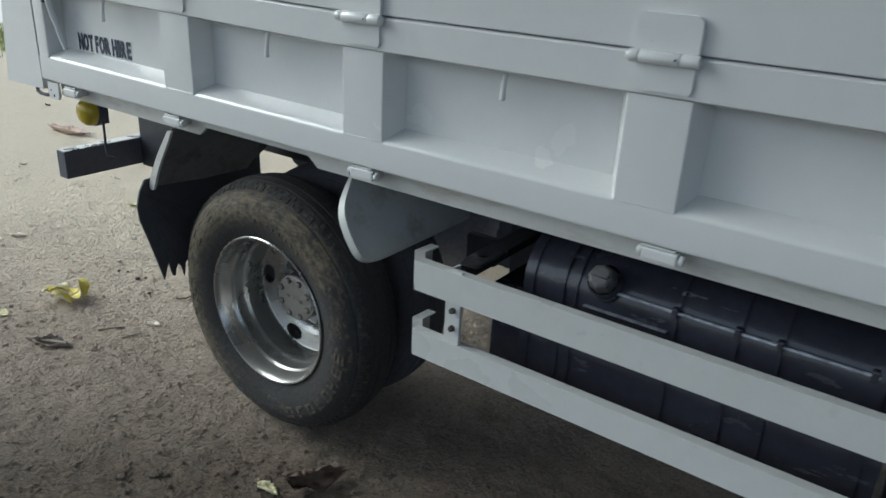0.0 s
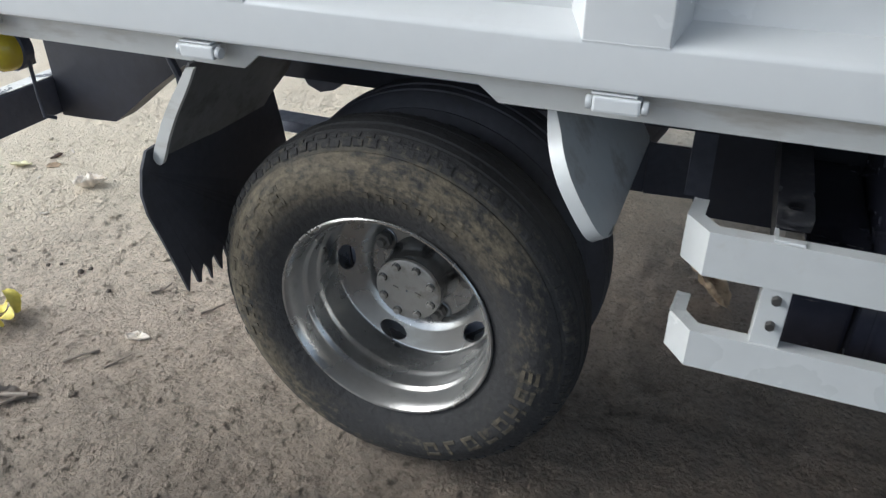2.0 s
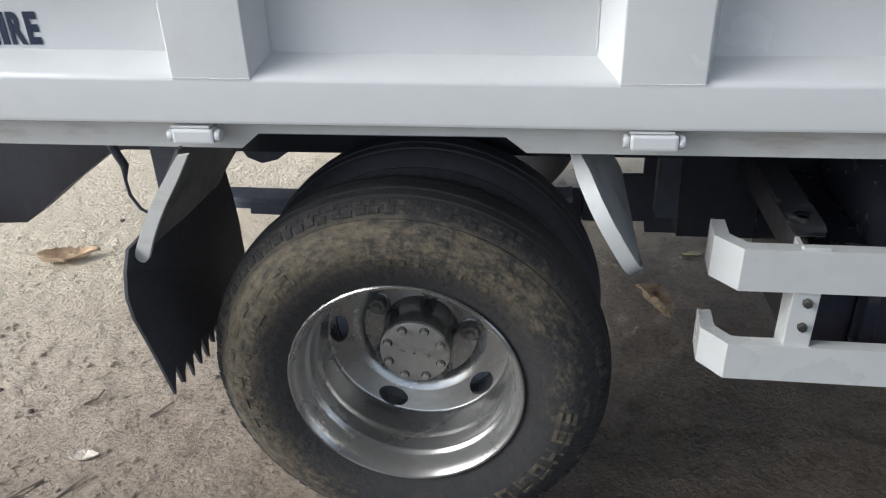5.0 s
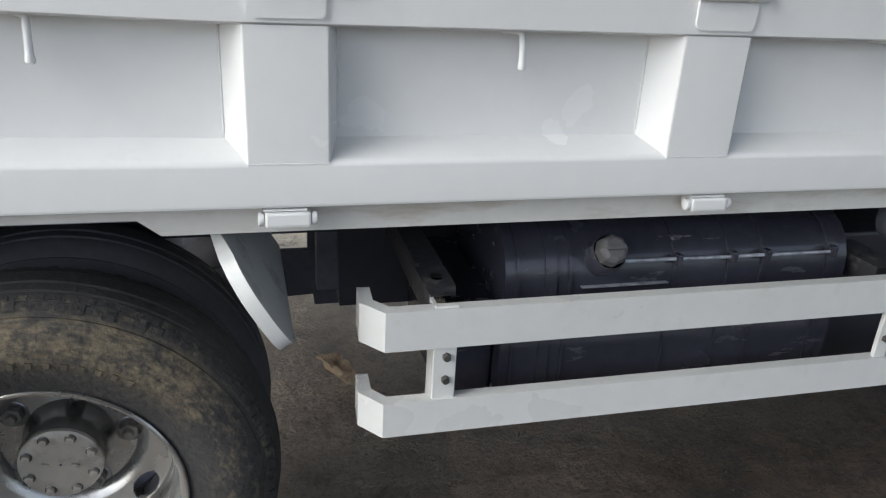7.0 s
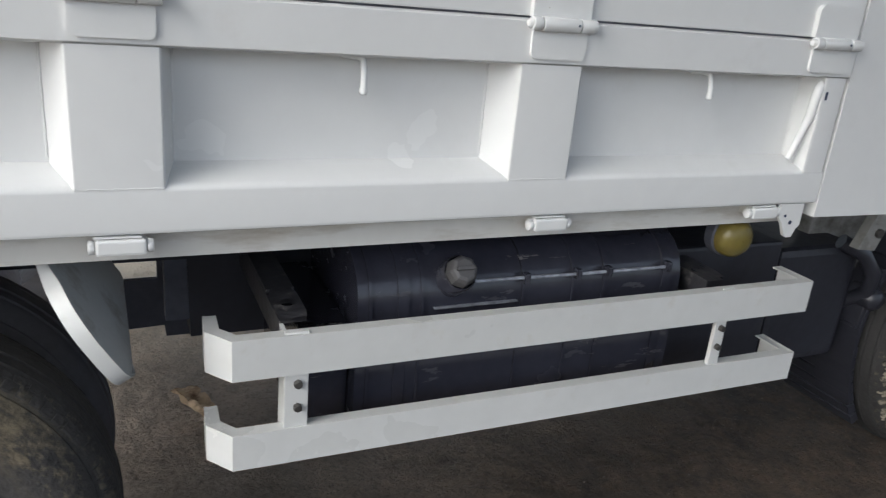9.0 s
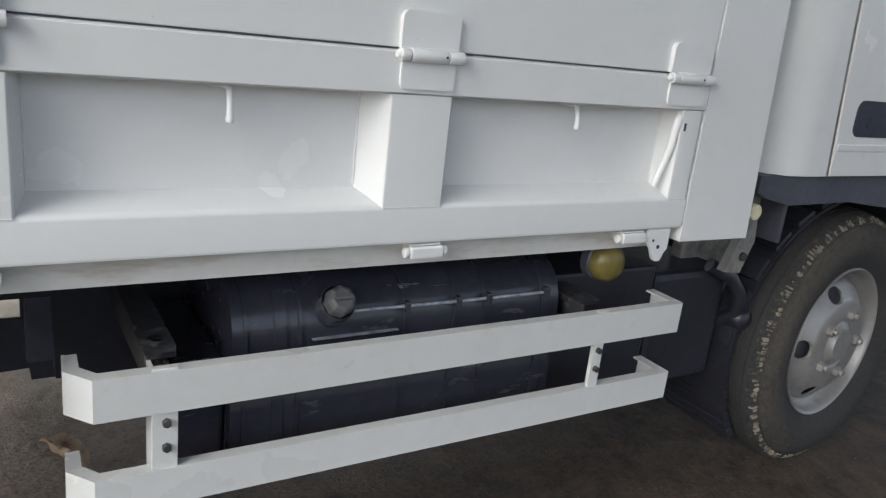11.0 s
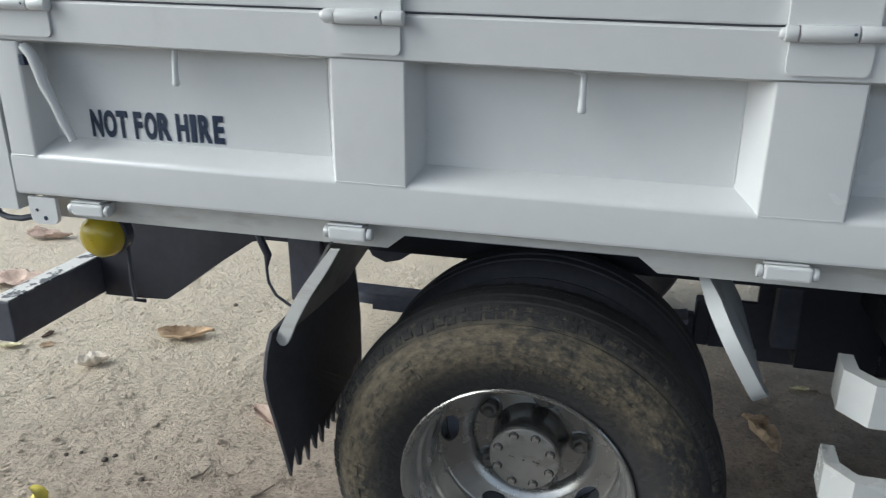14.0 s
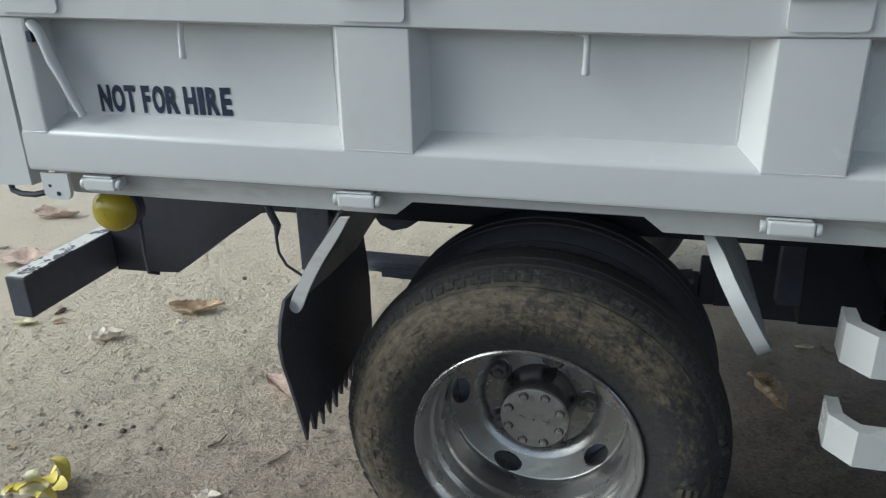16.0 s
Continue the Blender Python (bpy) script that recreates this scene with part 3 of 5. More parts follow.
for ob in (gate, *gate.children, upper, *upper.children):
    bm = bmesh.new()
    bm.from_mesh(ob.data)
    bmesh.ops.bisect_plane(bm, geom=bm.verts[:] + bm.edges[:] + bm.faces[:], plane_co=(0.3, 0, 0), plane_no=(1, 0, 0))
    for v in bm.verts:
        if v.co.z < 1.9:
            v.co.z += rise(v.co.x, v.co.z)
    bm.to_mesh(ob.data)
    bm.free()

# lettering: narrow heavy capitals, each set to its own width
LETTERS = [("N", 0.000, 0.088), ("O", 0.100, 0.195), ("T", 0.202, 0.286), ("F", 0.334, 0.394), ("O", 0.413, 0.504), ("R", 0.513, 0.611), ("H", 0.652, 0.740), ("I", 0.758, 0.799), ("R", 0.817, 0.909), ("E", 0.923, 1.000)]
tv, tf = [], []
for ch, u0, u1 in LETTERS:
    font = bpy.data.curves.new("lettering", "FONT")
    font.body, font.size, font.extrude, font.offset = ch, 1.0, 0.004, 0.044
    tob = bpy.data.objects.new("lettering_curve", font)
    scene.collection.objects.link(tob)
    lmesh = bpy.data.meshes.new_from_object(tob.evaluated_get(bpy.context.evaluated_depsgraph_get()))
    bpy.data.objects.remove(tob)
    co = np.array([v.co[:] for v in lmesh.vertices])
    lo, hi = co.min(0), co.max(0)
    base = len(tv)
    for x, y, d in co:
        u, q = (x - lo[0]) / (hi[0] - lo[0]), (y - lo[1]) / (hi[1] - lo[1])
        tv.append((-0.803 + 0.270 * (u0 + (u1 - u0) * u), 0.0565 + d * 0.1, 1.0450 + 0.0495 * q))
    tf += [[base + k for k in p.vertices] for p in lmesh.polygons]
tmesh = bpy.data.meshes.new("lettering")
tmesh.from_pydata(tv, [], tf)
tmesh.materials.append(NAVY)
lettering = new("lettering", tmesh)
lettering.parent = gate
tagged(lettering, "navy blue stencilled words NOT FOR HIRE")

# corner plates fore and aft of the gate
part("rear_corner_plate", prism([(-1.170, 0.906), (-0.9465, 0.910), (-0.9465, 1.95), (-1.00, 1.95)], 0.0, 0.05, "y"), WHITE, truck, "flat white corner plate of the bed", bevel=0.003)
part("front_corner_plate", prism([(1.7205, 0.906), (1.947, 0.903), (1.918, 1.40), (1.885, 1.95), (1.7205, 1.95)], 0.0, 0.05, "y"), WHITE, truck, "flat white corner plate of the bed", bevel=0.003)

# sill under the gate, cut out above the wheel
SILL = [(-0.925, 0.94), (-0.925, 0.887), (-0.234, 0.885), (-0.203, 0.910), (0.180, 0.910), (0.212, 0.885), (1.690, 0.885), (1.690, 0.94)]
sill = part("bed_sill", prism(SILL, 0.046, 0.056, "y"), DUSTY, truck, "dusty white sill beam with welded hinges", bevel=0.0015)
for x in (-0.835, -0.329, 0.352, 1.042, 1.545):
    wd = 0.078
    part("lower_hinge", box(x + 0.006, x + wd - 0.006, 0.000, 0.024, 0.9075, 0.9305), WHITE, sill, bevel=0.004)
    for s in (x + 0.001, x + wd - 0.001):
        bm = bmesh.new()
        bmesh.ops.create_cone(bm, cap_ends=True, segments=14, radius1=0.0105, radius2=0.0098, depth=0.009, matrix=Matrix.Translation((s, 0.011, 0.9185)) @ Matrix.Rotation(radians(90), 4, "Y"))
        part("hinge_end", bm, WHITE, sill, smooth=True, bevel=0.003)
    part("hinge_lip", box(x + 0.004, x + wd - 0.012, 0.004, 0.030, 0.9318, 0.9348), WHITE, sill, bevel=0.001)
    part("hinge_leaf", box(x + 0.012, x + wd - 0.012, 0.022, 0.046, 0.9095, 0.927), DUSTY, sill, bevel=0.002)

# drilled lugs at both ends of the sill and the black hook
TAIL_LUG = rounded(-0.925, -0.865, 0.884, 0.936, 0.016, True, False)
FRONT_LUG = [(1.625, 0.936), (1.627, 0.906), (1.640, 0.893), (1.652, 0.868), (1.660, 0.863), (1.674, 0.864), (1.682, 0.882), (1.690, 0.890), (1.690, 0.936)]
for a, b, shape in ((-0.925, -0.865, TAIL_LUG), (1.625, 1.690, FRONT_LUG)):
    part("drilled_lug", prism(shape, 0.004, 0.012, "y"), WHITE, sill, smooth=True)
    for dx, dz, r in ((0.28, 0.027, 0.0032), (0.55, 0.012, 0.0046)):
        part("lug_hole", shift(disc(r, 0, 0.004, 12), Matrix.Translation((a + (b - a) * dx, 0.0030, 0.884 + dz))), NAVY, sill)
part("tail_hook", tube([(-0.93, 0.02, 0.893), (-0.955, 0.012, 0.888), (-0.985, 0.010, 0.889), (-1.003, 0.010, 0.895), (-1.007, 0.012, 0.906), (-1.000, 0.018, 0.915)], 0.006, 8), BLACK, truck, "black bent steel hook", smooth=True)

# bed floor with cross members, seen only as a dark underside
WID = 2.02
part("bed_floor", box(-0.94, 1.94, 0.057, WID, 0.905, 0.935), LIFTED_BLACK, truck)
for x in (-0.75, -0.42, 0.62, 0.95, 1.28, 1.60):
    part("cross_member", box(x - 0.03, x + 0.03, 0.36, WID - 0.36, 0.835, 0.9045), LIFTED_BLACK, truck, bevel=0.004)
far = part("far_side_gate", box(GATE0, GATE1, WID - 0.05, WID, 0.936, 1.95), WHITE, truck, "white painted steel far side of the bed")
part("far_bed_sill", box(-0.92, 1.69, WID - 0.045, WID - 0.03, 0.875, 0.9355), DUSTY, truck)
part("tail_gate", box(-0.995, -0.955, 0.051, WID - 0.051, 0.936, 1.95), WHITE, truck, "white painted steel tailgate")
part("headboard", box(1.78, 1.82, 0.051, WID - 0.051, 0.936, 1.95), WHITE, truck, "white painted steel headboard")

# frame rails, raised over the axle, and the tapered rail end
for s in (0, 1):
    y0 = 0.50 if s == 0 else WID - 0.51
    part("frame_rail", prism([(-1.188, 0.834), (-1.188, 0.514), (-1.09, 0.516), (-1.0, 0.521), (-0.96, 0.548), (-0.86, 0.622), (-0.735, 0.706), (-0.70, 0.714), (0.520, 0.716), (0.524, 0.538), (3.6, 0.538), (3.6, 0.745), (1.95, 0.75), (1.95, 0.834)], y0 - 0.03, y0 + 0.04, "y"), FRAME, truck, "black painted frame rail", bevel=0.003)
    part("bump_stop", prism([(-0.560, 0.760), (-0.500, 0.690), (-0.475, 0.645), (-0.440, 0.630), (-0.400, 0.640), (-0.350, 0.675), (-0.27, 0.700), (-0.25, 0.760)], y0 + 0.11 if s == 0 else y0 - 0.17, y0 + 0.17 if s == 0 else y0 - 0.11, "y"), BLACK, truck, "black spring bracket under the frame")
    # leaf springs with hanger
    ys = 0.455 if s == 0 else WID - 0.525
    for k in range(5):
        half = 0.60 - 0.09 * k
        pts = [((half if u < 0 else 0.5 * half) * u, 0.610 + 0.02 * max(0.0, u) ** 3 - 0.014 * k - 0.004 * (1 - u * u)) for u in np.linspace(-1, 1, 13)]
        part("leaf_spring", prism(pts + [(x, z - 0.0125) for x, z in pts[::-1]], ys, ys + 0.06, "y"), LIFTED_BLACK, truck)
    part("spring_hanger", box(-0.63, -0.545, ys - 0.005, ys + 0.065, 0.57, 0.834), BLACK, truck, bevel=0.004)
    part("spring_hanger", box(0.475, 0.60, ys + 0.02, ys + 0.065, 0.575, 0.834), BLACK, truck, bevel=0.004)
    if s == 0:
        part("frame_bracket", prism([(0.372, 0.455), (0.372, 0.581), (0.474, 0.581), (0.474, 0.834), (0.80, 0.834), (0.80, 0.43), (0.490, 0.43), (0.486, 0.460)], 0.700, 0.715, "y"), BLACK, truck, bevel=0.002)
        part("torque_rod", box(0.335, 0.372, 0.700, 0.745, 0.455, 0.574), BLACK, truck, bevel=0.006)
        part("rod_end", box(0.225, 0.334, 0.702, 0.735, 0.44, 0.533), BLACK, truck, bevel=0.006)
part("axle", shift(lathe([(0.005, 0.26), (0.055, 0.26), (0.055, 0.80), (0.15, 0.92), (0.15, 1.14), (0.055, 1.26), (0.055, 1.80), (0.005, 1.80)], 24), Matrix.Translation((0, 0, 0.425))), LIFTED_BLACK, truck, smooth=True)

# underrun bar at the tail
bar = part("underrun_bar", box(-1.245, -1.190, 0.160, WID - 0.16, 0.520, 0.622), BLACK, truck, "black steel underrun bar with chipped paint on top", bevel=0.004)
part("chipped_top", box(-1.242, -1.193, 0.163, 0.60, 0.6222, 0.6250), CHIPPED, bar, "chipped paint")


# marker lamps
def marker_lamp(x, lens):
    bm = lathe([(0.001, 0.0), (0.018, 0.001), (0.032, 0.007), (0.041, 0.018), (0.0435, 0.030), (0.0435, 0.040)], 32)
    lamp = part("marker_lamp", shift(bm, Matrix.Translation((x, 0.045, 0.843))), lens, truck, "round amber side marker lamp", smooth=True)
    part("lamp_base", shift(disc(0.047, 0.040, 0.065, 28), Matrix.Translation((x, 0.045, 0.843))), BLACK, lamp)
    part("lamp_bracket", box(x - 0.012, x + 0.012, 0.108, 0.135, 0.80, 0.905), BLACK, lamp)
    return lamp


marker_lamp(-0.835, AMBER)
marker_lamp(1.590, OCHRE)


# ---- wheels ----
TYRE_MID = 0.125


def tyre_profile():
    """Half a section from the bead out to the crown, then mirrored; y runs inwards."""
    half = [(0.206, 0.085), (0.213, 0.062), (0.217, 0.050), (0.228, 0.044), (0.242, 0.038), (0.262, 0.030), (0.285, 0.0255), (0.304, 0.0260), (0.320, 0.031), (0.333, 0.039), (0.3400, 0.045), (0.3420, 0.0465), (0.3425, 0.0500), (0.3455, 0.0510), (0.356, 0.0590), (0.3650, 0.0730), (0.3675, 0.0790), (0.3660, 0.0803), (0.3660, 0.0835), (0.3695, 0.0850), (0.3715, 0.1030), (0.3695, 0.1043), (0.3695, 0.1080), (0.3730, 0.1095), (0.3735, 0.120)]
    c = TYRE_MID
    return half + [(r, 2 * c - y) for r, y in half[::-1]]


TP = tyre_profile()


def tread_blocks(side):
    """Rows of worn blocks round the crown; the outer rows wrap over the shoulder and carry narrow slits."""
    rnd = random.Random(4)
    bm = bmesh.new()

    def block(a0, a1, line, rise):
        jig = [rnd.uniform(-0.0006, 0.0006) for _ in range(2)]
        lo, hi = [], []
        for a in (a0, a1):
            lo.append([bm.verts.new(((r - 0.002) * math.cos(a), y, (r - 0.002) * math.sin(a))) for r, y in line])
            hi.append([bm.verts.new(((r + rise + jig[0]) * math.cos(a), y, (r + rise + jig[1]) * math.sin(a))) for r, y in line])
        n = len(line)
        for k in range(n - 1):
            bm.faces.new((hi[0][k], hi[0][k + 1], hi[1][k + 1], hi[1][k]))
            for e in (0, 1):
                bm.faces.new((lo[e][k], lo[e][k + 1], hi[e][k + 1], hi[e][k]))
        for k in (0, n - 1):
            bm.faces.new((lo[0][k], hi[0][k], hi[1][k], lo[1][k]))
    def flip(line):
        return line if side == 0 else [(r, 2 * TYRE_MID - y) for r, y in line]
    count = 96
    step = 2 * math.pi / count
    for i in range(count):
        a = step * (i + rnd.uniform(-0.10, 0.10))
        tip = rnd.uniform(-0.0012, 0.0012)
        # worn shoulder lugs, alternately long and short, and small blocks behind them
        inner = (0.3560, 0.0597) if i % 2 else (0.3590, 0.0637)
        block(a, a + step * rnd.uniform(0.62, 0.82), flip([(0.3480 + tip, 0.0530 + tip), (0.3520, 0.0560), inner]), rnd.uniform(0.0022, 0.0042))
        block(a + 0.4 * step, a + step * rnd.uniform(1.0, 1.2), flip([(0.3605, 0.0657), (0.3630, 0.0695), (0.3650, 0.0730)]), rnd.uniform(0.0004, 0.0018))
    return bm


def mud_cakes():
    """Ragged dried mud that sits along the outer edge of the tread."""
    rnd = random.Random(12)
    bm = bmesh.new()
    a = 0.0
    while a < 2 * math.pi - 0.03:
        wide = rnd.uniform(0.012, 0.045)
        lo, hi = rnd.uniform(0.3430, 0.3475), rnd.uniform(0.3540, 0.3610)
        rim = [(a + wide * f, r + rnd.uniform(-0.001, 0.001)) for f, r in ((0.05, lo + 0.002), (0.4, lo), (0.8, lo + 0.001), (1.0, hi - 0.003), (0.6, hi), (0.2, hi - 0.001))]
        def on(r, up):
            y = float(np.interp(r, (0.3425, 0.3455, 0.356, 0.365), (0.0500, 0.0510, 0.0590, 0.0730)))
            return r + 0.7 * up, y - 0.7 * up
        top, foot = [], []
        for t, r in rim:
            for line, up in ((top, 0.0040), (foot, -0.002)):
                q, y = on(r, up)
                line.append(bm.verts.new((q * math.cos(t), y, q * math.sin(t))))
        bm.faces.new(top)
        for k in range(6):
            bm.faces.new((foot[k], foot[(k + 1) % 6], top[(k + 1) % 6], top[k]))
        a += wide * rnd.choice((1.05, 1.3, 2.0))
    return bm


def hub_cap(wheel):
    cap = part("hub", shift(lathe([(0.001, 0.1535), (0.040, 0.1537), (0.066, 0.1545), (0.069, 0.157), (0.070, 0.163)], 40), Matrix()), HUBGREY, wheel, "dusty grey round hub cap", smooth=True)
    part("hub_barrel", lathe([(0.070, 0.163), (0.0715, 0.168), (0.0715, 0.205), (0.075, 0.222), (0.080, 0.245)], 40), HUBDARK, wheel, "dark greasy hub barrel", smooth=True)
    bm = bmesh.new()
    bmesh.ops.create_cone(bm, cap_ends=True, segments=6, radius1=0.0082, radius2=0.0074, depth=0.010, matrix=Matrix.Rotation(radians(90), 4, "X"))
    first = None
    for k in range(8):
        a = radians(22 + 45 * k)
        p = (0.0560 * math.cos(a), 0.1510, 0.0560 * math.sin(a))
        part("bolt_seat", shift(disc(0.0098, 0.1527, 0.1540, 16), Matrix.Translation((p[0], 0, p[2]))), HUBDARK, wheel)
        if first is None:
            first = part("hub_bolt", bm, HUBGREY, wheel, bevel=0.0010)
            first.matrix_basis = Matrix.Translation(p)
        else:
            again(first, p, wheel)
    part("hub_dimple", shift(disc(0.0022, 0, 0.002, 8), Matrix.Translation((0, 0.1525, 0))), NAVY, wheel)
    part("hub_tab", shift(box(-0.007, 0.007, -0.001, 0.004, -0.003, 0.003), Matrix.Translation((0.024, 0.151, -0.003)) @ Matrix.Rotation(0.3, 4, "Y")), HUBGREY, wheel, bevel=0.001)
    part("hub_tab", shift(box(-0.006, 0.006, -0.001, 0.003, -0.002, 0.002), Matrix.Translation((-0.024, 0.151, 0.004)) @ Matrix.Rotation(0.3, 4, "Y")), HUBGREY, wheel, bevel=0.001)


def holed_disc(rings, count, turn, hole_ring, half, segs=240, limit=0.172):
    """A turned steel disc with oval hand holes: cells inside a hole are left out."""
    bm = bmesh.new()
    vs = []
    for i in range(segs):
        a = 2 * math.pi * i / segs
        vs.append([bm.verts.new((r * math.cos(a), y, r * math.sin(a))) for r, y in rings])
    for i in range(segs):
        am = 2 * math.pi * (i + 0.5) / segs
        for j in range(len(rings) - 1):
            rm = (rings[j][0] + rings[j + 1][0]) / 2
            inside = False
            for k in range(count):
                d = (am - radians(turn) - 2 * math.pi * k / count + math.pi) % (2 * math.pi) - math.pi
                if (d * hole_ring / half[0]) ** 2 + ((rm - hole_ring) / half[1]) ** 2 < 1:
                    inside = True
            if not inside:
                p, q = vs[i], vs[(i + 1) % segs]
                bm.faces.new((p[j], p[j + 1], q[j + 1], q[j]))
    bmesh.ops.delete(bm, geom=[v for v in bm.verts if not v.link_faces], context="VERTS")
    edge = [e for e in bm.edges if len(e.link_faces) == 1 and 0.1 < math.hypot(e.verts[0].co.x, e.verts[0].co.z) < limit]
    line = sorted(rings)
    for v in {w for e in edge for w in e.verts}:
        rr, aa = math.hypot(v.co.x, v.co.z), math.atan2(v.co.z, v.co.x)
        for k in range(count):
            d = (aa - radians(turn) - 2 * math.pi * k / count + math.pi) % (2 * math.pi) - math.pi
            p, q = d * hole_ring / half[0], (rr - hole_ring) / half[1]
            size = math.hypot(p, q)
            if size < 1.6:
                rr = hole_ring + q / size * half[1]
                aa = radians(turn) + 2 * math.pi * k / count + p / size * half[0] / hole_ring
                v.co = (rr * math.cos(aa), float(np.interp(rr, [a for a, _ in line], [b for _, b in line])), rr * math.sin(aa))
                break
    r = bmesh.ops.extrude_edge_only(bm, edges=edge)
    for v in [g for g in r["geom"] if isinstance(g, bmesh.types.BMVert)]:
        v.co.y += 0.008
    return bm


def rear_wheel():
    rim = lathe([(0.212, 0.062), (0.2165, 0.0520), (0.2190, 0.0470), (0.2190, 0.0430), (0.2168, 0.0405), (0.2130, 0.0415), (0.2085, 0.0480), (0.2050, 0.0570), (0.2020, 0.0700), (0.2000, 0.0840), (0.1985, 0.0890), (0.1938, 0.0925), (0.1925, 0.0960), (0.1930, 0.1010), (0.1922, 0.1260), (0.1905, 0.1310), (0.1872, 0.1350), (0.1864, 0.1400), (0.1862, 0.2100), (0.1855, 0.2600)], 96)
    wheel = part("rear_wheel", rim, STEEL, truck, "silver steel dual rear wheel with deep dish and muddy tyre", smooth=True)
    part("tyre", lathe(TP, 144, True), TYRE, wheel, "worn black tyre with dried mud on the sidewall", smooth=True)
    for edge in (0, 1):
        tagged(part("tread", tread_blocks(edge), TREAD, wheel, "worn black tread blocks with dried dirt"), kind="stuff")
    rings = [(0.1866, 0.190), (0.1852, 0.1965), (0.1842, 0.1990)] + [(0.183 - 0.0025 * k, 0.2005 + 0.0009 * k) for k in range(19)] + [(0.130, 0.2225), (0.121, 0.2290), (0.117, 0.2380), (0.112, 0.2400), (0.070, 0.2400)]
    part("wheel_disc", holed_disc(rings, 5, 32, 0.1640, (0.0320, 0.0185), limit=0.1838), STEEL, wheel, smooth=True)
    part("dark_inside", shift(disc(0.184, 0.262, 0.266, 40), Matrix()), LIFTED_BLACK, wheel)
    hub_cap(wheel)
    nut = None
    for k in range(5):
        a = radians(2 + 72 * k)
        if nut is None:
            bm = bmesh.new()
            bmesh.ops.create_cone(bm, cap_ends=True, segments=6, radius1=0.0185, radius2=0.0180, depth=0.016, matrix=Matrix.Rotation(radians(90), 4, "X"))
            bmesh.ops.create_cone(bm, cap_ends=True, segments=12, radius1=0.0105, radius2=0.009, depth=0.014, matrix=Matrix.Translation((0, -0.012, 0)) @ Matrix.Rotation(radians(90), 4, "X"))
            nut = part("wheel_nut", bm, NUT, wheel, bevel=0.0018)
            nut.matrix_basis = Matrix.Translation((0.103 * math.cos(a), 0.231, 0.103 * math.sin(a)))
        else:
            again(nut, (0.103 * math.cos(a), 0.231, 0.103 * math.sin(a)), wheel, Matrix.Rotation(0.4 * k, 4, "Y"))
    for k in range(5):
        a = radians(2 + 72 * k)
        part("nut_seat", shift(disc(0.0265, 0.236, 0.2396, 20), Matrix.Translation((0.103 * math.cos(a), 0, 0.103 * math.sin(a)))), HUBDARK, wheel)
    # raised sidewall marks, as plain bars
    def mark(angle, r0, r1, width):
        bm = bmesh.new()
        a0, a1 = radians(angle - width), radians(angle + width)
        ring = []
        rs, ys = [p[0] for p in TP[:12]], [p[1] for p in TP[:12]]
        for d in (0.001, -0.0022):
            ring.append([bm.verts.new((r * math.cos(a), float(np.interp(r, rs, ys)) + d, r * math.sin(a))) for r, a in ((r0, a0), (r1, a0), (r1, a1), (r0, a1))])
        bm.faces.new(ring[1])
        for k in range(4):
            bm.faces.new((ring[0][k], ring[0][(k + 1) % 4], ring[1][(k + 1) % 4], ring[1][k]))
        return part("raised_mark", bm, MARK, wheel)
    # each sign is a few uprights and cross pieces of its own
    pick = random.Random(21)
    for first, step, count, r0, r1 in ((197, 9.6, 8, 0.284, 0.322), (354, 9.0, 8, 0.280, 0.314)):
        for k in range(count):
            a, kind = first - step * k + pick.uniform(-0.5, 0.5), pick.randrange(5)
            mark(a - 2.2, r0, r1, 0.65)
            if kind in (0, 3):
                mark(a + 2.2, r0, r1, 0.65)
            for r, on in ((r0, kind in (0, 1, 2)), ((r0 + r1) / 2 - 0.003, kind in (1, 3)), (r1 - 0.007, kind in (0, 1, 4))):
                if on:
                    mark(a + 0.4, r, r + 0.007, 2.0)
    for k in range(8):
        mark(92 - 5.0 * k, 0.268, 0.279, 0.9)
    wheel.matrix_basis = Matrix.Translation((0, 0, 0.425))
    return wheel


wheel = rear_wheel()
inner = part("inner_tyre", lathe(TP, 72, True, lambda i, j: 0.0), RUBBER, truck, "black inner tyre of the dual pair", smooth=True)
inner.matrix_basis = Matrix.Translation((0, 0.238, 0.425)) @ Matrix.Diagonal((0.98, 1, 0.98, 1))
for y in (WID - 0.50, WID - 0.26):
    again(inner, (0, y, 0.425), truck)


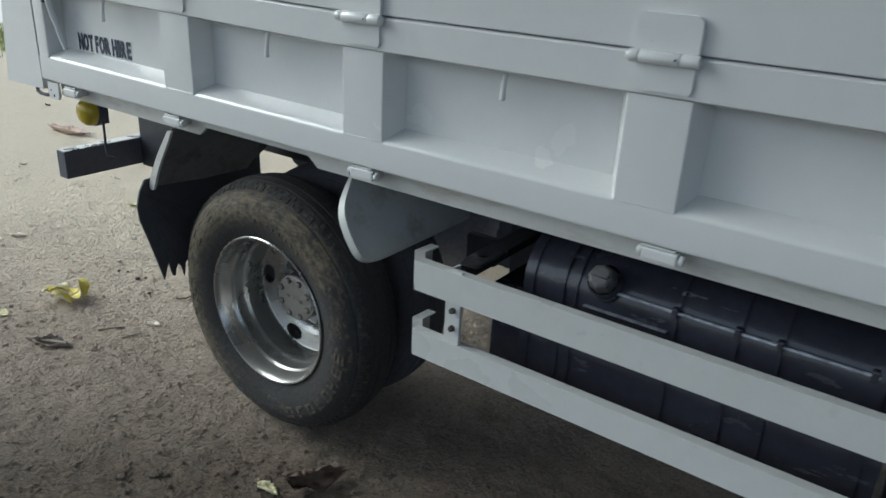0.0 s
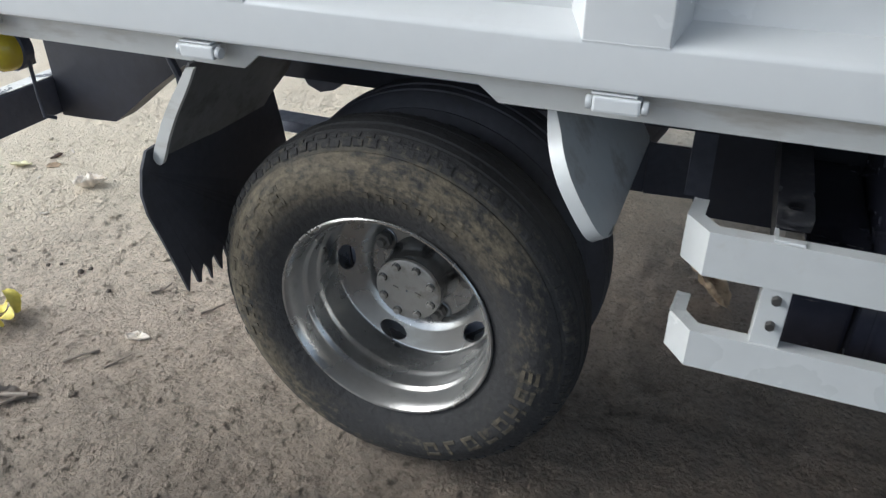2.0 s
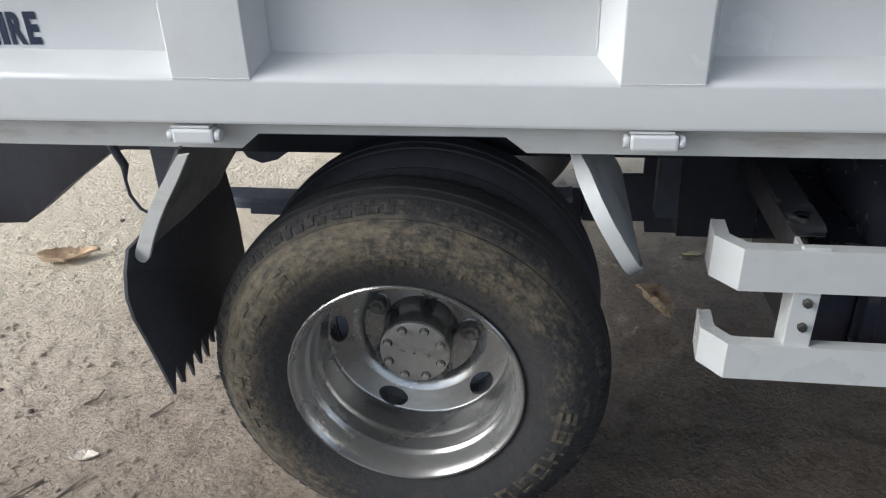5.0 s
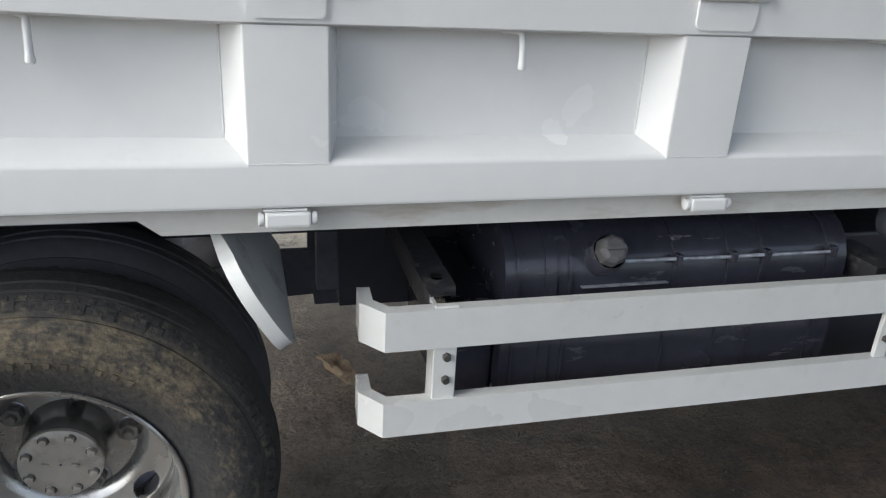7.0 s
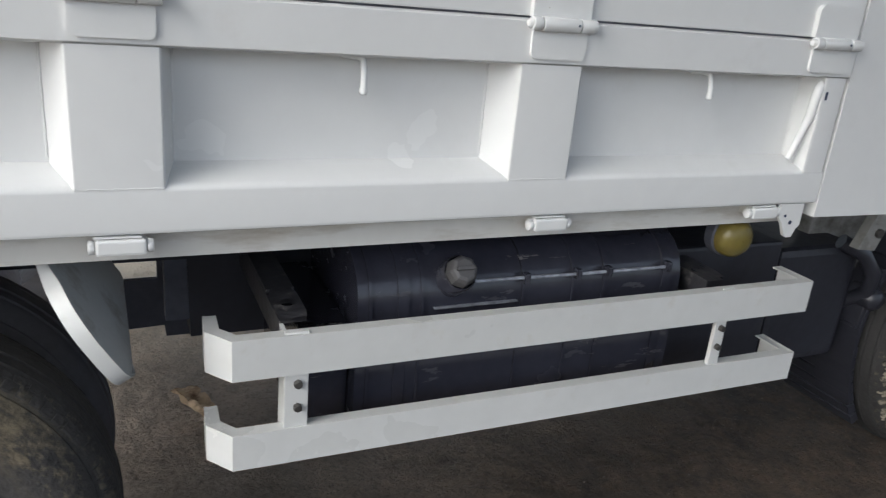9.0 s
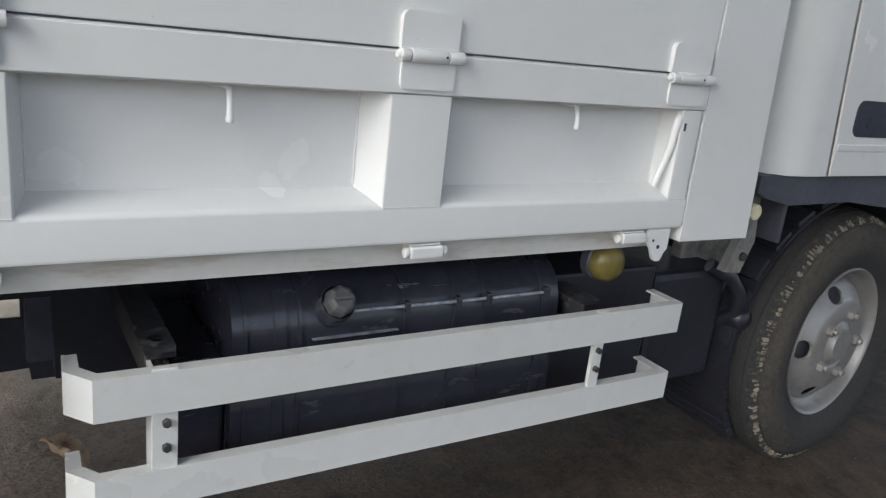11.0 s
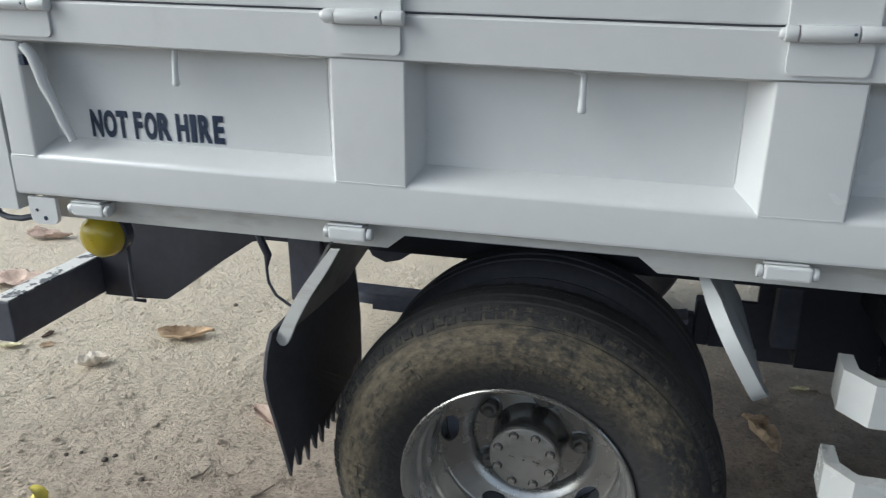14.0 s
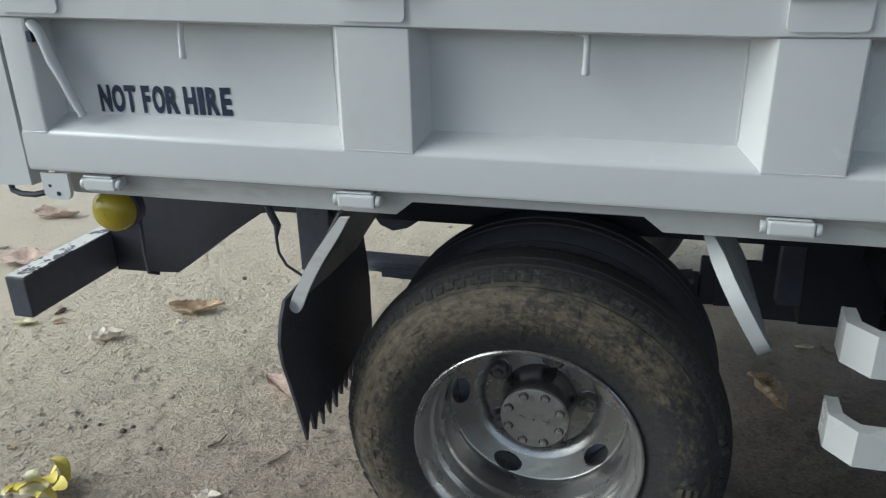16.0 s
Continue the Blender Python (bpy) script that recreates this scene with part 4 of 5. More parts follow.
def front_wheel(x, y, z):
    rim = lathe([(0.212, 0.022), (0.2165, 0.0120), (0.2190, 0.0070), (0.2190, 0.0030), (0.2165, 0.0005), (0.2130, 0.0015), (0.2085, 0.008), (0.2045, 0.017), (0.2000, 0.030), (0.1900, 0.036), (0.185, 0.040), (0.183, 0.046)], 72)
    fw = part("front_wheel", rim, SILVER, truck, "silver steel front wheel with round holes and muddy tyre", smooth=True)
    tyre = part("tyre", lathe(TP, 144, True), FRONT_TYRE, fw, "worn black tyre with thin dried mud on the sidewall", smooth=True)
    for edge in (0, 1):
        blocks = tagged(part("tread", tread_blocks(edge), TREAD, fw, "worn black tread blocks with dried dirt"), kind="stuff")
        blocks.matrix_basis = Matrix.Translation((0, -0.042, 0))
    cakes = tagged(part("mud", mud_cakes(), MUDCAKE, fw, "dried tan mud caked along the tread edge"), kind="stuff")
    cakes.matrix_basis = Matrix.Translation((0, -0.042, 0))
    tyre.matrix_basis = Matrix.Translation((0, -0.042, 0))
    rings = [(0.184, 0.046), (0.180, 0.040), (0.176, 0.034)] + [(0.172 - 0.0028 * k, 0.029 - 0.0022 * k) for k in range(15)] + [(0.125, -0.004), (0.118, -0.006), (0.070, -0.006), (0.066, -0.002), (0.050, -0.010), (0.046, -0.018), (0.001, -0.020)]
    part("wheel_disc", holed_disc(rings, 5, 36, 0.150, (0.0275, 0.0205)), SILVER, fw, smooth=True)
    part("dark_inside", shift(disc(0.174, 0.062, 0.066, 40), Matrix()), LIFTED_BLACK, fw)
    nut = None
    for k in range(5):
        a = radians(72 * k)
        p = (0.090 * math.cos(a), -0.012, 0.090 * math.sin(a))
        if nut is None:
            bm = bmesh.new()
            bmesh.ops.create_cone(bm, cap_ends=True, segments=6, radius1=0.017, radius2=0.016, depth=0.018, matrix=Matrix.Rotation(radians(90), 4, "X"))
            bmesh.ops.create_cone(bm, cap_ends=True, segments=12, radius1=0.009, radius2=0.008, depth=0.010, matrix=Matrix.Translation((0, -0.013, 0)) @ Matrix.Rotation(radians(90), 4, "X"))
            nut = part("wheel_nut", bm, SILVER, fw, bevel=0.0018)
            nut.matrix_basis = Matrix.Translation(p)
        else:
            again(nut, p, fw)
    # a size larger than the rear wheels and slightly steered
    fw.matrix_basis = Matrix.Translation((x, y, z)) @ Matrix.Rotation(radians(4.8), 4, "Z") @ Matrix.Scale(1.13, 4)
    return fw


front_wheel(2.687, 0.125, 0.482)
again(inner, (2.687, WID - 0.46, 0.425), truck)

# ---- mudguards ----
def guard_at(edge_top, edge_low):
    """A plane through the guard's outer edge, level across the vehicle: v runs down the edge, u inwards."""
    (x0, z0), (x1, z1) = edge_top, edge_low
    return lambda u, v: (x0 + (x1 - x0) * v, u, z0 + (z1 - z0) * v)


def smooth_line(pts, n=4):
    """Points on a smooth curve through the given ones."""
    ext = [tuple(2 * a - b for a, b in zip(pts[0], pts[1]))] + list(pts) + [tuple(2 * a - b for a, b in zip(pts[-1], pts[-2]))]
    out = []
    for p0, p1, p2, p3 in zip(ext, ext[1:], ext[2:], ext[3:]):
        for k in range(n):
            t = k / n
            out.append(tuple(0.5 * (2 * b + (c - a) * t + (2 * a - 5 * b + 4 * c - d) * t * t + (3 * b - a - 3 * c + d) * t ** 3) for a, b, c, d in zip(p0, p1, p2, p3)))
    return out + [tuple(pts[-1])]


GUARD_EDGE = smooth_line([(0.098, -0.10), (0.062, 0.05), (0.024, 0.24), (0.006, 0.46), (0.006, 0.78), (0.018, 0.93), (0.048, 1.01), (0.095, 1.025)])
fg = part("front_mudguard", sheet(GUARD_EDGE + [(0.20, 1.02), (0.440, 1.005), (0.455, 0.97), (0.455, -0.10)], (0.004, 0, 0.002), guard_at((0.293, 0.862), (0.392, 0.694))), GREY, truck, "grey painted steel mudguard with a pale flat edge")


def edge_band(path, plane, normal, ahead, behind, thick):
    """A flat strip bent along a guard's outer edge."""
    bm = bmesh.new()
    rows = []
    for k, (u, v) in enumerate(path):
        p = Vector(plane(u, v))
        f = min(1.0, 0.5 + 0.1 * k, 0.55 + 0.12 * (len(path) - 1 - k))
        rows.append([bm.verts.new(p + normal * d * f + Vector((0, dy, 0))) for d, dy in ((ahead, -thick), (-behind, -thick), (-behind, thick), (ahead, thick))])
    for a, b in zip(rows, rows[1:]):
        for n in range(4):
            bm.faces.new((a[n], a[(n + 1) % 4], b[(n + 1) % 4], b[n]))
    bm.faces.new(rows[0])
    bm.faces.new(rows[-1][::-1])
    return bm


part("edge_band", edge_band(GUARD_EDGE, guard_at((0.290, 0.862), (0.389, 0.694)), Vector((0.86, 0, 0.51)), 0.012, 0.011, 0.004), GUARDWHITE, fg, smooth=True, crisp=True)
rg = part("rear_mudguard", sheet([(0.030, -0.02), (0.022, 0.2), (0.014, 0.6), (0.012, 1.0), (0.030, 1.05), (0.16, 1.12), (0.372, 1.27), (0.385, 1.08), (0.395, 1.00), (0.430, 0.80), (0.440, 0.40), (0.440, -0.02)], (-0.004, 0, 0.002), guard_at((-0.335, 0.882), (-0.430, 0.706))), GRIMY_SHADED, truck, "grimy grey steel mudguard, darkened for its shade, with a pale flat edge")
part("edge_strip", sheet(smooth_line([(-0.326, 0.885), (-0.352, 0.850), (-0.388, 0.800), (-0.417, 0.750), (-0.436, 0.712), (-0.437, 0.698), (-0.427, 0.691), (-0.415, 0.700), (-0.394, 0.745), (-0.366, 0.795), (-0.333, 0.845), (-0.308, 0.887)], 3), (0, 0.008, 0), lambda a, b: (a, 0.008, b)), DUSTY, rg, bevel=0.0015)

# torn rubber flap
FLAP = [(-0.004, 0.722), (-0.022, 0.690), (-0.034, 0.645), (-0.030, 0.600), (-0.016, 0.555), (0.000, 0.500), (0.014, 0.450), (0.030, 0.390)]
rnd = random.Random(8)
for k in range(13):
    y = 0.042 + 0.032 * k
    FLAP += [(y - 0.004, 0.425 + rnd.uniform(-0.008, 0.01)), (y + 0.004, 0.436 + rnd.uniform(-0.006, 0.012)), (y + 0.016, 0.405 + rnd.uniform(-0.01, 0.01)), (y + 0.023, 0.392 + rnd.uniform(-0.012, 0.008))]
FLAP += [(0.462, 0.435), (0.455, 0.55), (0.440, 0.62), (0.410, 0.735)]
bm = bmesh.new()
fv = [[bm.verts.new((-0.438 + dx + 0.015 * math.sin(9 * y) - 0.03 * max(0, 0.6 - z), y, z)) for y, z in FLAP] for dx in (0, -0.006)]
bm.faces.new(fv[0])
bm.faces.new(fv[1][::-1])
for i in range(len(FLAP)):
    k = (i + 1) % len(FLAP)
    bm.faces.new((fv[0][i], fv[0][k], fv[1][k], fv[1][i]))
part("mud_flap", bm, RUBBER, rg, "black rubber mud flap with a torn ragged edge")

# ---- side guard ----
def guard_bar(z0, z1, x0, x1, sag, parent):
    """A pressed steel bar with a top lip; both ends are bent back."""
    t = 0.004
    plan = [(x0 - 0.032, 0.118), (x0 - 0.036, 0.060), (x0, 0.015), (x1, 0.015), (x1 + 0.004, 0.020), (x1 + 0.004, 0.112)]
    inner_line = [(x0 - 0.027, 0.118), (x0 - 0.031, 0.062), (x0 + 0.002, 0.0195), (x1 - 0.001, 0.0195), (x1 - 0.001, 0.112)]
    bm = prism(plan + inner_line[::-1], z0, z1, "z")
    lip_in = [(x0 - 0.010, 0.118), (x0 - 0.012, 0.068), (x0 + 0.010, 0.040), (x1 - 0.02, 0.040), (x1 - 0.02, 0.112)]
    bar = part("guard_bar", bm, GUARDWHITE, parent, bevel=0.0022)
    lips = [part("bar_lip", prism(inner_line + lip_in[::-1], a, b, "z"), GUARDWHITE, parent) for a, b in ((z1 - 0.0045, z1 - 0.0008), (z0 + 0.0008, z0 + 0.0045))]
    # the front end hangs a little lower
    for ob in (bar, *lips):
        for v in ob.data.vertices:
            v.co.z -= sag * (v.co.x - x0) / (x1 - x0)
    return bar


side = part("side_guard", box(0.624, 0.664, 0.020, 0.030, 0.52, 0.753), GUARDWHITE, truck, "white painted steel side guard with two bent bars", bevel=0.0015)
guard_bar(0.678, 0.750, 0.540, 1.794, 0.002, side)
guard_bar(0.511, 0.578, 0.540, 1.794, 0.006, side)
part("strut", box(1.541, 1.569, 0.020, 0.030, 0.52, 0.751), GUARDWHITE, side, bevel=0.0015)
for x in (0.624, 1.533):
    if x < 1:
        part("strut_flange", box(x, x + 0.006, 0.030, 0.065, 0.52, 0.749), GUARDWHITE, side)
    for z in (0.615, 0.659):
        bm = bmesh.new()
        bmesh.ops.create_cone(bm, cap_ends=True, segments=6, radius1=0.0078, radius2=0.0072, depth=0.010, matrix=Matrix.Translation((x + 0.022, 0.016, z)) @ Matrix.Rotation(radians(90), 4, "X"))
        part("bolt", bm, BOLT, side, bevel=0.001)


def drilled_arm(x):
    """A black flat arm that carries the guard, with one round hole."""
    bm = bmesh.new()
    n, cx, cy, r = 20, x, 0.125, 0.014
    outer = []
    for k in range(n):
        a = 2 * math.pi * k / n
        dx, dy = math.cos(a), math.sin(a)
        s = min(0.025 / max(1e-6, abs(dx)), 0.06 / max(1e-6, abs(dy)))
        outer.append((cx + dx * s, cy + dy * s))
    for z, flip in ((0.757, False), (0.749, True)):
        a = [bm.verts.new((p[0], p[1], z + 0.02 * (p[1] - 0.06))) for p in outer]
        b = [bm.verts.new((cx + r * math.cos(2 * math.pi * k / n), cy + r * math.sin(2 * math.pi * k / n), z + 0.02 * (cy - 0.06))) for k in range(n)]
        for k in range(n):
            bm.faces.new((a[k], a[(k + 1) % n], b[(k + 1) % n], b[k]))
    box(x - 0.025, x + 0.025, 0.184, 0.50, 0.751, 0.7595, bm)
    box(x - 0.025, x - 0.021, 0.066, 0.50, 0.700, 0.750, bm)
    return part("guard_arm", bm, ARM, side, "black drilled flat arm")


drilled_arm(0.650)
drilled_arm(1.560)

# ---- fuel tank ----
prof = [(0.140, 0.500), (0.110, 0.510), (0.100, 0.530), (0.100, 0.740), (0.103, 0.765), (0.115, 0.795), (0.140, 0.822), (0.175, 0.838), (0.220, 0.842), (0.400, 0.842), (0.430, 0.82), (0.430, 0.53), (0.41, 0.50)]
tank = part("fuel_tank", prism(prof, 0.770, 1.490), TANK, truck, "glossy black painted fuel tank with scuffs", smooth=True, bevel=0.010, crisp=True)
grown = [(y - 0.0035 if y < 0.25 else y + 0.004, z + (0.0035 if z > 0.7 else -0.004)) for y, z in prof]
for x in (0.790, 0.845, 0.890, 1.100, 1.215, 1.290, 1.440):
    wd = 0.006 if x not in (0.845, 1.440) else 0.022
    part("tank_rib", prism(grown, x, x + wd), TANK, tank, smooth=True, bevel=0.0015)
bm = lathe([(0.001, -0.030), (0.018, -0.030), (0.024, -0.027), (0.0275, -0.020), (0.0290, -0.006), (0.0290, 0.0)], 8)
m = pose(0.955, 0.086, 0.805, 0, 0, 0) @ Matrix.Rotation(radians(-38), 4, "X")
cap = part("tank_cap", shift(bm, m), CAPMAT, tank, "dusty eight-sided screw cap", bevel=0.0012)
part("cap_grip", shift(box(-0.018, 0.018, -0.037, -0.029, -0.004, 0.004), m), CAPMAT, tank, bevel=0.002)
part("filler_neck", shift(lathe([(0.031, -0.004), (0.034, 0.0), (0.034, 0.045)], 24), m), TANK, tank, smooth=True)
# two highlights on the tank's front, built as thin pale strips
part("tank_pipe", tube([(0.98, 0.091, 0.784), (1.2, 0.091, 0.781), (1.45, 0.093, 0.779)], 0.0036, 8), GLINT, tank, "thin grey strip drawn as the highlight along the tank's fold", smooth=True)
part("tank_lip", box(0.915, 1.09, 0.091, 0.102, 0.7325, 0.7350), GLINT, tank, "thin grey strip drawn as a lower highlight on the tank", bevel=0.001)
# tank-coloured blocks that break the upper highlight at the ribs
for x in (1.096, 1.213, 1.286, 1.436):
    part("pipe_clip", box(x, x + 0.012, 0.083, 0.100, 0.770, 0.792), TANK, tank, bevel=0.003)

part("tank_bracket", box(0.676, 0.768, 0.135, 0.46, 0.49, 0.700), TANK, truck, "black tank bracket", bevel=0.006)
part("battery_box", box(1.505, 1.885, 0.190, 0.46, 0.455, 0.775), FRAME, truck, "black battery box behind the guard", bevel=0.008)

# ---- cab ----
def cab_shell():
    """A forward cab: rounded rear corner in plan, narrowing and raked towards the roof."""
    bm = bmesh.new()
    plan = [(2.100, 0.9), (2.075, 0.30), (2.080, 0.16), (2.105, 0.095), (2.150, 0.062), (2.22, 0.055), (3.45, 0.055), (3.60, 0.10), (3.68, 0.25), (3.70, 0.70)]
    plan = plan + [(x, WID - y) for x, y in plan[::-1]]
    rows = []
    for z, rake, tuck in ((1.036, 0.0, 0.0), (1.62, 0.02, 0.0), (1.70, 0.05, 0.005), (2.14, 0.24, 0.075), (2.22, 0.30, 0.11), (2.26, 0.40, 0.20)):
        rows.append([bm.verts.new((x - rake * max(0, (x - 2.3) / 1.4) + (0.02 if z > 2.2 and x < 2.2 else 0), y + tuck * (1 if y < WID / 2 else -1), z)) for x, y in plan])
    n = len(plan)
    for a, b in zip(rows, rows[1:]):
        for k in range(n):
            bm.faces.new((a[k], a[(k + 1) % n], b[(k + 1) % n], b[k]))
    bm.faces.new(rows[0][::-1])
    bm.faces.new(rows[-1])
    return bm


cab = part("cab", cab_shell(), WHITE, truck, "white painted cab with dark wheel arch below", bevel=0.006, smooth=True, crisp=True)
part("cab_door", prism([(2.300, 1.0385), (3.25, 1.0385), (3.25, 1.60), (2.245, 1.60), (2.262, 1.40)], 0.048, 0.056, "y"), WHITE, cab, "white cab door with a dark recessed handle", bevel=0.003)
part("door_gap", prism([(2.292, 1.0385), (2.299, 1.0385), (2.261, 1.40), (2.244, 1.60), (2.237, 1.60), (2.254, 1.40)], 0.0530, 0.0546, "y"), GRIMY_SHADED, cab)
part("door_crease", prism([(0.046, 1.120), (0.0485, 1.124), (0.0485, 1.10), (0.0465, 1.106)], 2.30, 3.25), WHITE, cab)
part("door_handle", prism(rounded(2.345, 2.60, 1.142, 1.236, 0.025, True, True), 0.0455, 0.0485, "y"), GLASSBLUE, cab, "dark blue recessed door handle", smooth=True)
part("handle_grip", prism(rounded(2.40, 2.56, 1.165, 1.195, 0.012, True, True), 0.0425, 0.0460, "y"), GLASSBLUE, cab)
arch = [(2.06, 1.034), (3.6, 1.034), (3.6, 0.50), (3.315, 0.435), (3.264, 0.420), (3.20, 0.425), (3.117, 0.455), (3.150, 0.500), (3.165, 0.560), (3.160, 0.640), (3.127, 0.721), (3.06, 0.80), (2.972, 0.854), (2.88, 0.895), (2.799, 0.920), (2.625, 0.940), (2.463, 0.958), (2.197, 0.955), (2.10, 0.975), (2.06, 0.99)]
part("wheel_arch", prism(arch, 0.075, 0.105, "y"), BLACK, truck, "black plastic wheel arch under the cab", bevel=0.003)


def arc(radius, a0, a1, n):
    return [(2.687 + radius * math.cos(radians(a0 + (a1 - a0) * k / n)), 0.482 + radius * math.sin(radians(a0 + (a1 - a0) * k / n))) for k in range(n + 1)]


part("arch_liner", prism(arc(0.490, 20, 95, 10) + arc(0.50, 95, 20, 10), 0.106, 0.60, "y"), GLASSY, truck)
# black splash shield behind the front wheel, with moulded steps
sh = part("splash_shield", prism(arc(0.470, 207, 96, 14) + arc(0.460, 96, 207, 14), 0.160, 0.275, "y"), GLASSY, truck, "black plastic splash shield with moulded steps", bevel=0.002)
for k in range(6):
    a = radians(172 - 12.5 * k)
    turn = Matrix.Translation((2.687 + 0.472 * math.cos(a), 0.0, 0.482 + 0.472 * math.sin(a))) @ Matrix.Rotation(-a, 4, "Y")
    part("moulded_step", shift(box(-0.004, 0.012, 0.163, 0.240, -0.036, 0.036), turn), GLASSY, sh, bevel=0.004)
    part("step_rim", shift(box(0.0120, 0.0150, 0.163, 0.240, 0.026, 0.034), turn), GLASSY, sh, bevel=0.001)
part("moulded_boss", shift(lathe([(0.001, -0.03), (0.020, -0.028), (0.030, -0.018), (0.034, 0.0), (0.034, 0.05)], 20), Matrix.Translation((2.235, 0.170, 0.60))), GLASSY, sh, smooth=True)
for k in range(7):
    a = radians(186 + 5 * k)
    turn = Matrix.Translation((2.687 + 0.455 * math.cos(a), 0.0, 0.482 + 0.455 * math.sin(a))) @ Matrix.Rotation(-a, 4, "Y")
    part("flap_rib", shift(box(-0.012, 0.014, 0.165, 0.42, -0.018, 0.018), turn), GLASSY, sh, bevel=0.004)
part("step_box", box(1.90, 2.19, 0.20, 0.55, 0.42, 0.745), FRAME, truck, "black box between bed and front wheel", bevel=0.02)
part("cab_skirt", box(2.236, 2.250, 0.110, WID - 0.11, 0.84, 1.0345), BLACK, truck, "black panel under the back of the cab", bevel=0.004)
part("cab_mount", prism([(2.085, 0.760), (2.150, 0.752), (2.185, 0.840), (2.165, 0.985), (2.100, 0.985), (2.130, 0.86)], 0.140, 0.165, "y"), GALV, truck, "dusty grey cab mount plate", bevel=0.004)
part("mount_bolt", shift(disc(0.012, 0, 0.01, 10), Matrix.Translation((2.145, 0.131, 0.80))), BOLT, truck)
part("cab_rear_panel", box(2.10, 2.34, 0.300, 0.340, 0.66, 0.83), GALV, truck, "dusty grey panel between bed and cab", bevel=0.006)
part("grey_bracket", prism([(2.165, 0.690), (2.265, 0.715), (2.260, 0.660), (2.21, 0.650)], 0.240, 0.265, "y"), GALV, truck, "small dusty grey bracket", bevel=0.003)
part("side_repeater", shift(disc(0.020, 0, 0.03, 20), Matrix.Translation((2.052, 0.060, 0.945))), LEAF_CREAM, truck, "small cream repeater lamp", smooth=True)
part("air_hose", tube([(2.10, 0.20, 0.76), (2.16, 0.17, 0.73), (2.20, 0.16, 0.68), (2.215, 0.17, 0.62), (2.21, 0.24, 0.56)], 0.020, 12), GLASSY, truck, "black rubber hose", smooth=True)

# cables under the tail
part("hanging_cable", tube([(-0.625, 0.30, 0.83), (-0.622, 0.30, 0.795), (-0.612, 0.30, 0.768), (-0.602, 0.30, 0.745), (-0.608, 0.30, 0.715), (-0.606, 0.30, 0.68), (-0.590, 0.30, 0.650), (-0.555, 0.30, 0.628), (-0.53, 0.30, 0.62)], lambda i: 0.009 if 0 < i < 4 else 0.0035, 8), BLACK, truck, "thin black hanging cable", smooth=True)
part("lamp_cable", tube([(-0.797, 0.10, 0.86), (-0.800, 0.10, 0.80), (-0.802, 0.10, 0.74), (-0.800, 0.10, 0.70), (-0.792, 0.12, 0.69)], 0.004, 8), BLACK, truck, "thin black cable", smooth=True)


# ---- beyond the yard ----
road = part("road", box(-13.6, -9.7, -60, 60, -0.05, 0.035), ROAD, None)
road.matrix_basis = Matrix.Translation((-11.6, 4, 0)) @ Matrix.Rotation(radians(-22), 4, "Z") @ Matrix.Translation((11.6, -4, 0))
tagged(road, "concrete road beyond the dirt yard, its sunlight painted as a pale tone", "road", kind="structure")


def grass_patch(count, centre, spread, turn, seed, tall):
    """Thin tufts of narrow blades, denser towards the middle of the patch."""
    rnd = random.Random(seed)
    vv, ff = [], []
    c, sn = math.cos(radians(turn)), math.sin(radians(turn))
    for k in range(count):
        u, w = rnd.gauss(0, spread[0]), rnd.gauss(0, spread[1])
        x0, y0 = centre[0] + c * u - sn * w, centre[1] + sn * u + c * w
        for b in range(7):
            a, h, lean = rnd.uniform(0, 6.28), rnd.uniform(0.4, 1.0) * tall, rnd.uniform(0.1, 0.7) * tall
            bx, by, wd = x0 + rnd.gauss(0, 0.03), y0 + rnd.gauss(0, 0.03), rnd.uniform(0.003, 0.006)
            n = len(vv)
            px, py = -math.sin(a) * wd, math.cos(a) * wd
            z0 = -0.01
            vv += [(bx - px, by - py, z0), (bx + px, by + py, z0), (bx + px * 0.7 + math.cos(a) * lean * 0.4, by + py * 0.7 + math.sin(a) * lean * 0.4, h * 0.65), (bx - px * 0.7 + math.cos(a) * lean * 0.4, by - py * 0.7 + math.sin(a) * lean * 0.4, h * 0.65), (bx + math.cos(a) * lean, by + math.sin(a) * lean, h)]
            ff += [(n, n + 1, n + 2, n + 3), (n + 3, n + 2, n + 4)]
    me = bpy.data.meshes.new("grass")
    me.from_pydata(vv, [], ff)
    me.materials.append(GRASS)
    return tagged(new("grass", me), "thin pale green grass tufts at the edge of the dirt", "grass", kind="stuff")


grass_patch(2600, (-8.3, 3.9), (2.2, 0.55), 68, 3, 0.07)
grass_patch(4000, (-17.5, 8.0), (6.0, 1.3), 68, 4, 0.16)

